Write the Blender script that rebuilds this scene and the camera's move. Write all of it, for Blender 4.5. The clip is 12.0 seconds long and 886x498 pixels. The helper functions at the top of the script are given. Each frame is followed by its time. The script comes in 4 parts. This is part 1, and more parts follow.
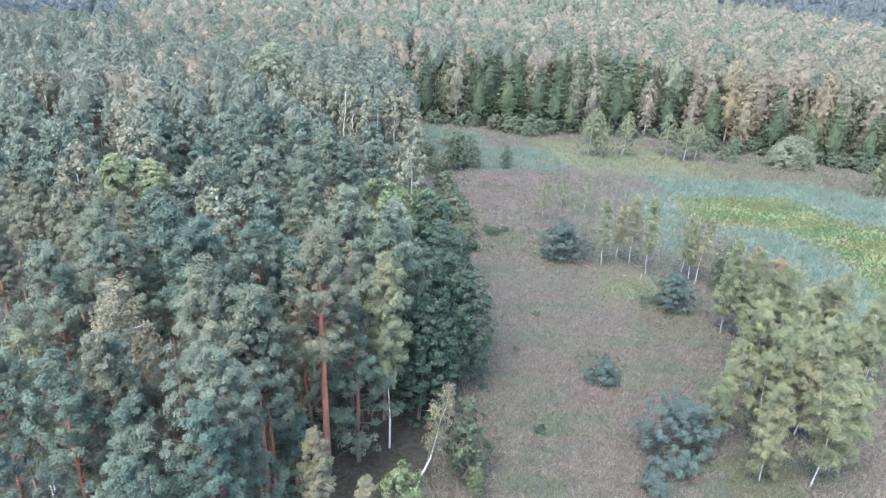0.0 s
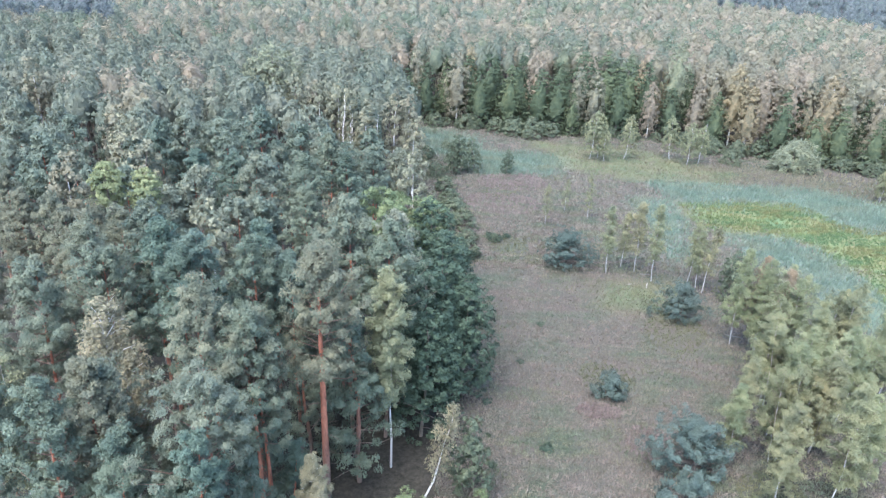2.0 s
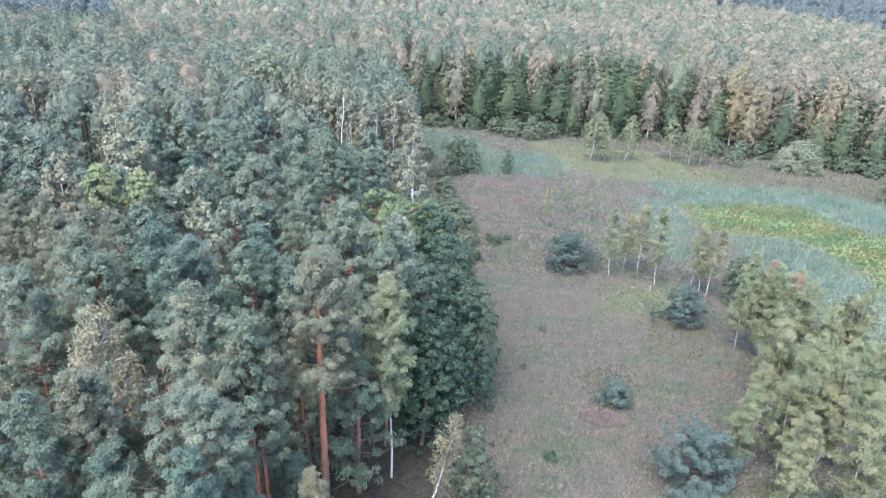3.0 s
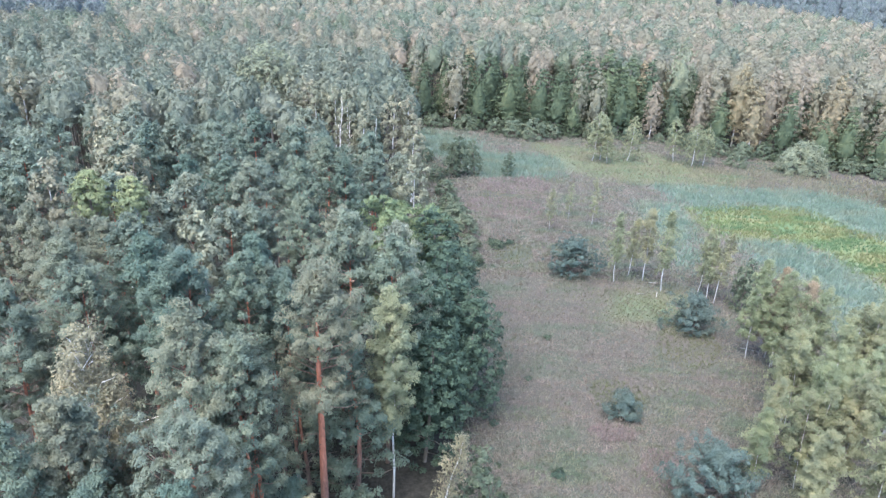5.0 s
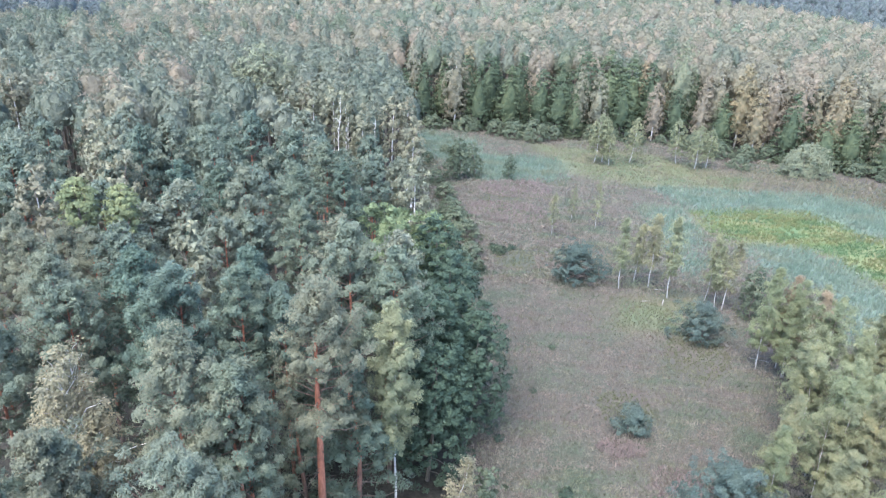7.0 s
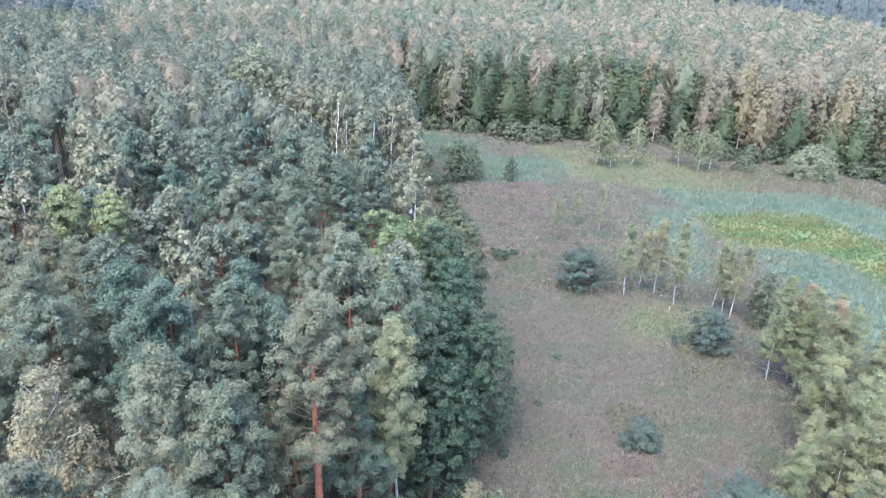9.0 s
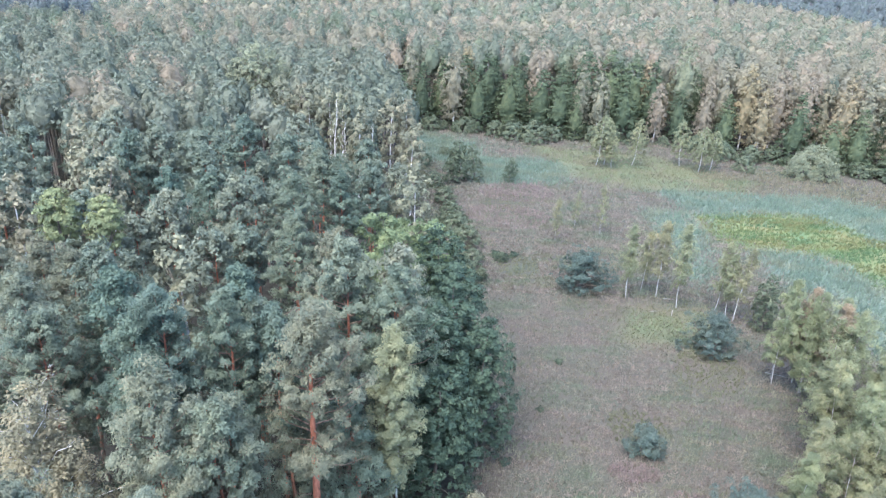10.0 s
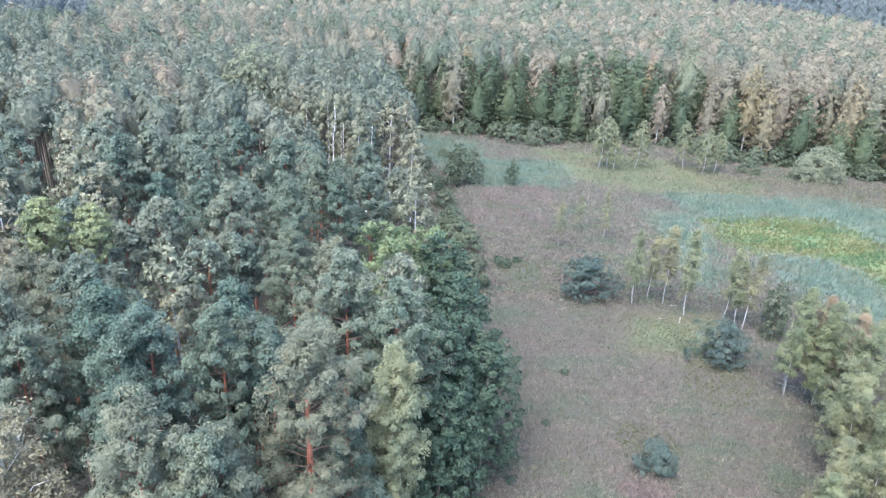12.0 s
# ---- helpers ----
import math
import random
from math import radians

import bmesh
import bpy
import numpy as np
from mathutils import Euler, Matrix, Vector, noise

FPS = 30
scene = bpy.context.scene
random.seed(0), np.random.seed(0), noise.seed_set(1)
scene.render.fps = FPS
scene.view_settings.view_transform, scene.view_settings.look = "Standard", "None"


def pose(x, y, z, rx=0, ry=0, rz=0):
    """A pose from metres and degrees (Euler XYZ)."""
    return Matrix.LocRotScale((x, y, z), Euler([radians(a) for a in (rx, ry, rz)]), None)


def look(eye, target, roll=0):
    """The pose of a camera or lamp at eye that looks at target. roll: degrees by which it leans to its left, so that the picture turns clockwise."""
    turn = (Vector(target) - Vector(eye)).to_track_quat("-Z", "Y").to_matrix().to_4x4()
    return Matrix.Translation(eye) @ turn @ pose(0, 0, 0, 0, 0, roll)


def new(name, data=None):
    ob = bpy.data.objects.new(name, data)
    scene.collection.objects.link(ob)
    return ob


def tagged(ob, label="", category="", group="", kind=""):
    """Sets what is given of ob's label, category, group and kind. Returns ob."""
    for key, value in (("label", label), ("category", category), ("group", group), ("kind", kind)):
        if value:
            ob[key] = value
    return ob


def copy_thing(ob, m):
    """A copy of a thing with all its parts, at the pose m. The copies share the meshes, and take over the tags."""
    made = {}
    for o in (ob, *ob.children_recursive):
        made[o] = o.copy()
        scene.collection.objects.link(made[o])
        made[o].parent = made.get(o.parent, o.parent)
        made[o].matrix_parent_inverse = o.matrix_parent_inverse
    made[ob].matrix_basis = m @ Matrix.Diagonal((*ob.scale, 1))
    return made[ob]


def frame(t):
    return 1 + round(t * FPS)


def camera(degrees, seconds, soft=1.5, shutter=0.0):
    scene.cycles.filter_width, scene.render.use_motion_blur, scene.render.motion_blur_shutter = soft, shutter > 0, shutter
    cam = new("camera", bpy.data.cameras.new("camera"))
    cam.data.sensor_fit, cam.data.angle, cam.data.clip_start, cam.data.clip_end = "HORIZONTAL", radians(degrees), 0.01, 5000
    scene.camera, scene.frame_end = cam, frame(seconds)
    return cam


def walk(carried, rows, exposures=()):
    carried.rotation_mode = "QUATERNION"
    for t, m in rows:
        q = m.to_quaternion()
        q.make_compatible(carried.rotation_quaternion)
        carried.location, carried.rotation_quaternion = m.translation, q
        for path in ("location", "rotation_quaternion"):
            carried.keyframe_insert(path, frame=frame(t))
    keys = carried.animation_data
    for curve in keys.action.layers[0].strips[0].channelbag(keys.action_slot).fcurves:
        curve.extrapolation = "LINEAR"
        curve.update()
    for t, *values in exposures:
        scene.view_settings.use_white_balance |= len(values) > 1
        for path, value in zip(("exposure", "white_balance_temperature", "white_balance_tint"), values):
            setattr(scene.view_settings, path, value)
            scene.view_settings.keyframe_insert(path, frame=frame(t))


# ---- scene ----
cam = camera(67.9, 12.0, soft=1.3)
PATH = [
    (0, (2.054, -1.034, 41.03), (1.994, 0.805, 40.245), 2.4),
    (0.5, (1.934, -0.452, 41.076), (1.875, 1.387, 40.291), 2.4),
    (1, (1.814, 0.064, 41.128), (1.755, 1.904, 40.344), 2.4),
    (1.5, (1.677, 0.684, 41.162), (1.62, 2.523, 40.379), 2.5),
    (2, (1.472, 1.305, 41.151), (1.417, 3.144, 40.368), 2.5),
    (2.5, (1.295, 1.991, 41.119), (1.242, 3.83, 40.335), 2.5),
    (3, (1.075, 2.718, 41.063), (1.026, 4.557, 40.278), 2.6),
    (5, (0.447, 5.214, 40.936), (0.405, 7.052, 40.149), 2.6),
    (5.5, (0.295, 5.829, 40.922), (0.254, 7.667, 40.135), 2.6),
    (6, (0.142, 6.435, 40.926), (0.102, 8.273, 40.138), 2.6),
    (6.5, (-0.008, 7.041, 40.93), (-0.045, 8.878, 40.141), 2.7),
    (7, (-0.157, 7.657, 40.928), (-0.191, 9.494, 40.139), 2.7),
    (9, (-0.634, 10.058, 40.851), (-0.662, 11.895, 40.06), 2.7),
    (9.5, (-0.733, 10.635, 40.822), (-0.759, 12.472, 40.03), 2.7),
    (10, (-0.831, 11.201, 40.749), (-0.855, 13.037, 39.958), 2.7),
    (10.5, (-0.938, 11.774, 40.682), (-0.961, 13.611, 39.891), 2.7),
    (11, (-1.021, 12.391, 40.641), (-1.044, 14.228, 39.85), 2.7),
    (11.5, (-1.095, 12.996, 40.617), (-1.117, 14.833, 39.826), 2.6),
    (12, (-1.203, 13.591, 40.583), (-1.224, 15.428, 39.792), 2.6),
]
walk(cam, [(t, look(eye, target, roll)) for t, eye, target, roll in PATH], [(0, 3.21, 5670, 9), (12, 3.21, 5670, 9)])

# ---- world and light ----
world = bpy.data.worlds.new("sky")
scene.world = world
world.use_nodes = True
wn = world.node_tree
for n in list(wn.nodes):
    wn.nodes.remove(n)
sky = wn.nodes.new("ShaderNodeTexSky")
sky.sky_type = "NISHITA"
sky.sun_disc = False
SUN_UP, SUN_AZ = radians(62), radians(-150)  # azimuth from +y, clockwise
sky.sun_elevation, sky.sun_rotation = SUN_UP, SUN_AZ
sky.air_density, sky.dust_density, sky.ozone_density = 1.0, 2.0, 1.0
bg = wn.nodes.new("ShaderNodeBackground")
bg.inputs["Strength"].default_value = 0.15
wo = wn.nodes.new("ShaderNodeOutputWorld")
wn.links.new(sky.outputs[0], bg.inputs[0])
wn.links.new(bg.outputs[0], wo.inputs[0])

sun = new("sun", bpy.data.lights.new("sun", "SUN"))
sun.data.energy, sun.data.angle, sun.data.color = 1.35, radians(40), (1.0, 0.92, 0.83)
away = Vector((math.sin(SUN_AZ) * math.cos(SUN_UP), math.cos(SUN_AZ) * math.cos(SUN_UP), math.sin(SUN_UP)))
sun.matrix_world = look(away * 300, (0, 0, 0))


# ---- materials ----
def mat_base(name, rough=0.7, spec=0.2):
    m = bpy.data.materials.new(name)
    m.use_nodes = True
    nt = m.node_tree
    b = nt.nodes["Principled BSDF"]
    b.inputs["Roughness"].default_value = rough
    b.inputs["Specular IOR Level"].default_value = spec
    return m, nt, b


def node(nt, kind, **values):
    n = nt.nodes.new(kind)
    for k, v in values.items():
        n.inputs[k].default_value = v
    return n


def ramp(nt, source, stops):
    r = nt.nodes.new("ShaderNodeValToRGB")
    el = r.color_ramp.elements
    while len(el) < len(stops):
        el.new(0.5)
    for e, (p, c) in zip(el, stops):
        e.position, e.color = p, (*c, 1)
    nt.links.new(source, r.inputs[0])
    return r.outputs[0]


def mix(nt, kind, fac, a, b):
    m = nt.nodes.new("ShaderNodeMix")
    m.data_type, m.blend_type = "RGBA", kind
    for sock, v in ((m.inputs["Factor"], fac), (m.inputs["A"], a), (m.inputs["B"], b)):
        if isinstance(v, bpy.types.NodeSocket):
            nt.links.new(v, sock)
        else:
            sock.default_value = v if not isinstance(v, tuple) else (*v, 1)
    return m.outputs["Result"]


def place_xyz(nt):
    return nt.nodes.new("ShaderNodeNewGeometry").outputs["Position"]


def foliage(name, colours, through_light=0.3, patch=False, rough=0.8):
    """Leaves: colour varies tree by tree, clump by clump and leaf by leaf."""
    m, nt, b = mat_base(name, rough, 0.12)
    geo = nt.nodes.new("ShaderNodeNewGeometry")
    if patch:
        tone = nt.nodes.new("ShaderNodeAttribute")
        tone.attribute_name = "tone"
        tree = tone.outputs["Fac"]
    else:
        tree = nt.nodes.new("ShaderNodeObjectInfo").outputs["Random"]
    k = len(colours) - 1
    col = ramp(nt, tree, [(i / k, c) for i, c in enumerate(colours)])
    clump = node(nt, "ShaderNodeTexNoise", Scale=0.9, Detail=2.0)
    nt.links.new(geo.outputs["Position"], clump.inputs["Vector"])
    col = mix(nt, "MULTIPLY", 1.0, col, ramp(nt, clump.outputs["Fac"], [(0.3, (0.88, 0.9, 0.91)), (0.7, (1.12, 1.09, 1.05))] if patch else [(0.3, (0.72, 0.78, 0.8)), (0.7, (1.3, 1.22, 1.12))]))
    col = mix(nt, "MULTIPLY", 1.0, col, ramp(nt, geo.outputs["Random Per Island"], [(0, (0.91, 0.92, 0.92)), (1, (1.1, 1.09, 1.08))]))
    nt.links.new(col, b.inputs["Base Color"])
    leafy = node(nt, "ShaderNodeTexNoise", Scale=1.6, Detail=4.0, Roughness=0.65)
    nt.links.new(geo.outputs["Position"], leafy.inputs["Vector"])
    bump = node(nt, "ShaderNodeBump", Strength=0.9 if patch else 0.5, Distance=0.5 if patch else 0.3)
    nt.links.new(leafy.outputs["Fac"], bump.inputs["Height"])
    nt.links.new(bump.outputs[0], b.inputs["Normal"])
    tr = nt.nodes.new("ShaderNodeBsdfTranslucent")
    nt.links.new(col, tr.inputs["Color"])
    ms = node(nt, "ShaderNodeMixShader", Fac=through_light)
    nt.links.new(b.outputs[0], ms.inputs[1])
    nt.links.new(tr.outputs[0], ms.inputs[2])
    nt.links.new(ms.outputs[0], nt.nodes["Material Output"].inputs["Surface"])
    return m


def bark(name, low, high, z0, z1, marks=0.0):
    """Bark that changes from low to high up the stem, with rough plates or dark cross marks."""
    m, nt, b = mat_base(name, 0.85, 0.15)
    co = nt.nodes.new("ShaderNodeTexCoord").outputs["Object"]
    sep = nt.nodes.new("ShaderNodeSeparateXYZ")
    nt.links.new(co, sep.inputs[0])
    mr = node(nt, "ShaderNodeMapRange")
    mr.inputs["From Min"].default_value, mr.inputs["From Max"].default_value = z0, z1
    nt.links.new(sep.outputs["Z"], mr.inputs["Value"])
    n1 = node(nt, "ShaderNodeTexNoise", Scale=3.0, Detail=6.0, Roughness=0.7)
    mp = nt.nodes.new("ShaderNodeMapping")
    mp.inputs["Scale"].default_value = (1, 1, 2.5) if marks else (2.5, 2.5, 0.6)
    nt.links.new(co, mp.inputs[0])
    nt.links.new(mp.outputs[0], n1.inputs["Vector"])
    col = mix(nt, "MIX", mr.outputs[0], low, high)
    if marks:
        col = mix(nt, "MIX", ramp(nt, n1.outputs["Fac"], [(0.56, (0, 0, 0)), (0.64, (marks, marks, marks))]), col, (0.03, 0.028, 0.025))
    else:
        col = mix(nt, "MULTIPLY", 1.0, col, ramp(nt, n1.outputs["Fac"], [(0.3, (0.5, 0.5, 0.5)), (0.7, (1.3, 1.3, 1.3))]))
    nt.links.new(col, b.inputs["Base Color"])
    bump = node(nt, "ShaderNodeBump", Strength=0.6, Distance=0.05)
    nt.links.new(n1.outputs["Fac"], bump.inputs["Height"])
    nt.links.new(bump.outputs[0], b.inputs["Normal"])
    return m


PINE = foliage("pine_needles", [(0.057, 0.081, 0.063), (0.073, 0.093, 0.069), (0.084, 0.1, 0.072), (0.101, 0.111, 0.081), (0.065, 0.086, 0.068)])
PALE_NEEDLES = foliage("pale_pine_needles", [(0.09, 0.1, 0.07), (0.101, 0.102, 0.071), (0.086, 0.1, 0.07)])
# pine needles for the middle distance, base colour lifted to paint in haze
HAZED_NEEDLES = foliage("hazed_pine_needles", [(0.082, 0.104, 0.08), (0.108, 0.124, 0.092), (0.092, 0.112, 0.086), (0.128, 0.134, 0.098), (0.1, 0.118, 0.09)])
YOUNG_PINE = foliage("blue_green_needles", [(0.056, 0.076, 0.066), (0.066, 0.083, 0.071)])
BIRCH_LEAF = foliage("birch_leaves", [(0.138, 0.153, 0.088), (0.147, 0.158, 0.09), (0.157, 0.155, 0.092)], 0.45)
GREY_BIRCH_LEAF = foliage("dull_birch_leaves", [(0.138, 0.146, 0.088), (0.148, 0.15, 0.09)], 0.35)
SLIM_LEAF = foliage("thin_birch_leaves", [(0.13, 0.14, 0.082), (0.142, 0.142, 0.083), (0.15, 0.136, 0.084)], 0.4)
TAN_LEAF = foliage("tan_birch_leaves", [(0.125, 0.122, 0.078), (0.135, 0.124, 0.08), (0.142, 0.122, 0.08)], 0.3)
EDGE_LEAF = foliage("pale_tan_leaves", [(0.126, 0.128, 0.088), (0.138, 0.134, 0.092), (0.144, 0.132, 0.093)], 0.3)
RUST_LEAF = foliage("rusty_birch_leaves", [(0.155, 0.12, 0.082), (0.145, 0.122, 0.082)], 0.3)
YELLOW_LEAF = foliage("yellow_green_leaves", [(0.142, 0.15, 0.076), (0.132, 0.146, 0.076)], 0.3)
OAK_LEAF = foliage("dark_green_leaves", [(0.032, 0.048, 0.034), (0.038, 0.054, 0.035)], 0.2)
GREEN_LEAF = foliage("green_leaves", [(0.096, 0.122, 0.064), (0.105, 0.126, 0.066)], 0.35)
ALDER_LEAF = foliage("alder_leaves", [(0.046, 0.06, 0.037), (0.053, 0.068, 0.04), (0.066, 0.08, 0.044)], 0.25)
FAR_TAN_LEAF = foliage("dull_tan_leaves", [(0.126, 0.124, 0.088), (0.145, 0.132, 0.095), (0.158, 0.132, 0.099)], 0.3)
FAR_RUST_LEAF = foliage("dull_rusty_leaves", [(0.161, 0.133, 0.088), (0.159, 0.137, 0.082)], 0.3)
WILLOW_LEAF = foliage("willow_leaves", [(0.132, 0.138, 0.090), (0.123, 0.132, 0.088)], 0.3)
SHRUB_LEAF = foliage("shrub_leaves", [(0.062, 0.076, 0.05), (0.078, 0.09, 0.059)], 0.3)
# far pine needles, likewise lightened in colour for the haze of distance
WOOD_PINE = foliage("hazed_far_pine_needles", [(0.078, 0.091, 0.068), (0.106, 0.115, 0.084), (0.092, 0.104, 0.076), (0.124, 0.127, 0.092), (0.084, 0.098, 0.073), (0.112, 0.115, 0.083)], 0.3, True)
# dark far conifers; their blue cast is distance haze put into the colour
WOOD_BLUE_HAZE = foliage("blue_hazed_needles", [(0.06, 0.07, 0.07), (0.078, 0.087, 0.084), (0.066, 0.08, 0.071)], 0.25, True)
WOOD_TAN = foliage("far_tan_leaves", [(0.116, 0.114, 0.082), (0.15, 0.134, 0.094), (0.126, 0.12, 0.086), (0.176, 0.144, 0.104), (0.136, 0.128, 0.09), (0.16, 0.142, 0.097)], 0.35, True)
WOOD_GREEN = foliage("far_green_leaves", [(0.068, 0.082, 0.056), (0.086, 0.099, 0.066), (0.1, 0.109, 0.07)], 0.3, True)
PINE_BARK = bark("pine_bark", (0.1, 0.07, 0.055), (0.25, 0.1, 0.06), 3.0, 9.0)
PINE_LIMB = bark("pine_limb_bark", (0.1, 0.078, 0.06), (0.13, 0.088, 0.066), 6.0, 18.0)
BIRCH_BARK = bark("birch_bark", (0.2, 0.19, 0.175), (0.38, 0.365, 0.34), 0.0, 3.0, 0.95)
DARK_BARK = bark("grey_brown_bark", (0.09, 0.075, 0.06), (0.12, 0.1, 0.08), 0.0, 8.0)
TWIG = bark("birch_twig_bark", (0.17, 0.13, 0.1), (0.2, 0.16, 0.12), 0.0, 12.0)
DEAD_BARK = bark("weathered_dead_wood", (0.34, 0.31, 0.28), (0.46, 0.43, 0.4), 0.0, 12.0, 0.5)


def cover_material(name, colours, scale, through_light=0.3):
    """Grass and reeds: drifts of colour over metres, and blade by blade."""
    m, nt, b = mat_base(name, 0.7, 0.15)
    geo = nt.nodes.new("ShaderNodeNewGeometry")
    n = node(nt, "ShaderNodeTexNoise", Scale=scale, Detail=5.0, Roughness=0.65)
    stretch = nt.nodes.new("ShaderNodeMapping")
    stretch.inputs["Scale"].default_value = (0.7, 1.9, 1)
    stretch.inputs["Rotation"].default_value = (0, 0, 0.25)
    nt.links.new(geo.outputs["Position"], stretch.inputs[0])
    nt.links.new(stretch.outputs[0], n.inputs["Vector"])
    k = len(colours) - 1
    col = ramp(nt, n.outputs["Fac"], [(0.36 + 0.28 * i / k, c) for i, c in enumerate(colours)])
    patch = node(nt, "ShaderNodeTexNoise", Scale=scale * 6, Detail=4.0, Roughness=0.7)
    nt.links.new(stretch.outputs[0], patch.inputs["Vector"])
    col = mix(nt, "MULTIPLY", 1.0, col, ramp(nt, patch.outputs["Fac"], [(0.3, (0.74, 0.8, 0.76)), (0.7, (1.26, 1.2, 1.22))]))
    col = mix(nt, "MULTIPLY", 1.0, col, ramp(nt, geo.outputs["Random Per Island"], [(0, (0.8, 0.81, 0.81)), (1, (1.2, 1.19, 1.18))]))
    nt.links.new(col, b.inputs["Base Color"])
    tr = nt.nodes.new("ShaderNodeBsdfTranslucent")
    nt.links.new(col, tr.inputs["Color"])
    ms = node(nt, "ShaderNodeMixShader", Fac=through_light)
    nt.links.new(b.outputs[0], ms.inputs[1])
    nt.links.new(tr.outputs[0], ms.inputs[2])
    nt.links.new(ms.outputs[0], nt.nodes["Material Output"].inputs["Surface"])
    return m


DRY = cover_material("dry_meadow_grass", [(0.092, 0.107, 0.072), (0.127, 0.118, 0.089), (0.14, 0.115, 0.095), (0.12, 0.118, 0.078), (0.088, 0.105, 0.07)], 0.1)
PINK = cover_material("pink_grass_heads", [(0.17, 0.125, 0.118), (0.155, 0.125, 0.107)], 0.3)
LUSH = cover_material("lush_marsh_grass", [(0.069, 0.106, 0.050), (0.084, 0.115, 0.050), (0.101, 0.119, 0.050), (0.123, 0.116, 0.052), (0.086, 0.114, 0.050), (0.069, 0.106, 0.052)], 0.09)
REED = cover_material("blue_green_reeds", [(0.097, 0.131, 0.095), (0.116, 0.145, 0.106), (0.134, 0.141, 0.095)], 0.15)
TANGRASS = cover_material("straw_grass", [(0.126, 0.1215, 0.0765), (0.135, 0.1152, 0.0792), (0.1035, 0.1152, 0.063)], 0.12)
SHORT = cover_material("short_green_grass", [(0.092, 0.097, 0.054), (0.106, 0.103, 0.058)], 0.2)


def ground_material():
    m, nt, b = mat_base("soil_and_turf", 0.9, 0.1)
    pos = place_xyz(nt)
    big = node(nt, "ShaderNodeTexNoise", Scale=0.14, Detail=6.0, Roughness=0.6)
    fine = node(nt, "ShaderNodeTexNoise", Scale=2.5, Detail=8.0, Roughness=0.7)
    for n in (big, fine):
        nt.links.new(pos, n.inputs["Vector"])
    turf = ramp(nt, big.outputs["Fac"], [(0.32, (0.031, 0.036, 0.023)), (0.5, (0.043, 0.039, 0.03)), (0.62, (0.045, 0.037, 0.03)), (0.72, (0.037, 0.037, 0.025))])

    def layer(name):
        a = nt.nodes.new("ShaderNodeAttribute")
        a.attribute_name = name
        return a.outputs["Fac"]

    # brown forest litter, its colour darkened further for the shade beneath the trees
    shaded_litter = ramp(nt, fine.outputs["Fac"], [(0.35, (0.014, 0.013, 0.01)), (0.65, (0.03, 0.026, 0.019))])
    lush = ramp(nt, big.outputs["Fac"], [(0.35, (0.052, 0.072, 0.032)), (0.5, (0.07, 0.08, 0.034)), (0.65, (0.085, 0.076, 0.035))])
    col = mix(nt, "MIX", layer("lush"), turf, lush)
    col = mix(nt, "MIX", layer("wet"), col, (0.06, 0.085, 0.065))
    col = mix(nt, "MIX", layer("shaded_litter"), col, shaded_litter)
    col = mix(nt, "MULTIPLY", 1.0, col, ramp(nt, fine.outputs["Fac"], [(0.3, (0.8, 0.8, 0.8)), (0.7, (1.2, 1.2, 1.2))]))
    nt.links.new(col, b.inputs["Base Color"])
    bump = node(nt, "ShaderNodeBump", Strength=0.4, Distance=0.2)
    nt.links.new(fine.outputs["Fac"], bump.inputs["Height"])
    nt.links.new(bump.outputs[0], b.inputs["Normal"])
    return m


SOIL = ground_material()


# ---- mesh helpers ----
def unit(v):
    return v / np.maximum(np.linalg.norm(v, axis=-1, keepdims=True), 1e-9)


def mesh_of(name, co, tri, mats, slots=None, smooth=False):
    """A mesh from arrays of places and triangles."""
    me = bpy.data.meshes.new(name)
    co, tri = np.asarray(co, np.float32), np.asarray(tri, np.int32)
    me.vertices.add(len(co))
    me.vertices.foreach_set("co", co.ravel())
    me.loops.add(tri.size)
    me.loops.foreach_set("vertex_index", tri.ravel())
    me.polygons.add(len(tri))
    me.polygons.foreach_set("loop_start", np.arange(0, tri.size, 3, dtype=np.int32))
    if slots is not None:
        me.polygons.foreach_set("material_index", np.asarray(slots, np.int32))
    me.polygons.foreach_set("use_smooth", np.full(len(tri), smooth))
    for m in mats:
        me.materials.append(m)
    me.update(calc_edges=True)
    me.validate()
    return me


def part(name, me, parent, label=""):
    ob = new(name, me)
    ob.parent = parent
    return tagged(ob, label)


def join(pieces):
    """Several (places, triangles) as one."""
    cos, tris, base = [], [], 0
    for c, t in pieces:
        cos.append(c)
        tris.append(t + base)
        base += len(c)
    return np.concatenate(cos), np.concatenate(tris)


def tube(points, radii, sides=6):
    """A tapered, bent stem through points."""
    p, r = np.asarray(points, float), np.asarray(radii, float)
    d = unit(np.gradient(p, axis=0))
    ref = np.array([1.0, 0, 0]) if abs(d[0][0]) < 0.9 else np.array([0, 1.0, 0])
    u = unit(np.cross(d, ref))
    v = np.cross(d, u)
    a = np.arange(sides) * 2 * np.pi / sides
    co = (p[:, None] + r[:, None, None] * (np.cos(a)[None, :, None] * u[:, None] + np.sin(a)[None, :, None] * v[:, None])).reshape(-1, 3)
    tri = []
    for i in range(len(p) - 1):
        for j in range(sides):
            k = (j + 1) % sides
            a0, a1, b0, b1 = i * sides + j, i * sides + k, (i + 1) * sides + j, (i + 1) * sides + k
            tri += [(a0, a1, b1), (a0, b1, b0)]
    return co, np.array(tri)


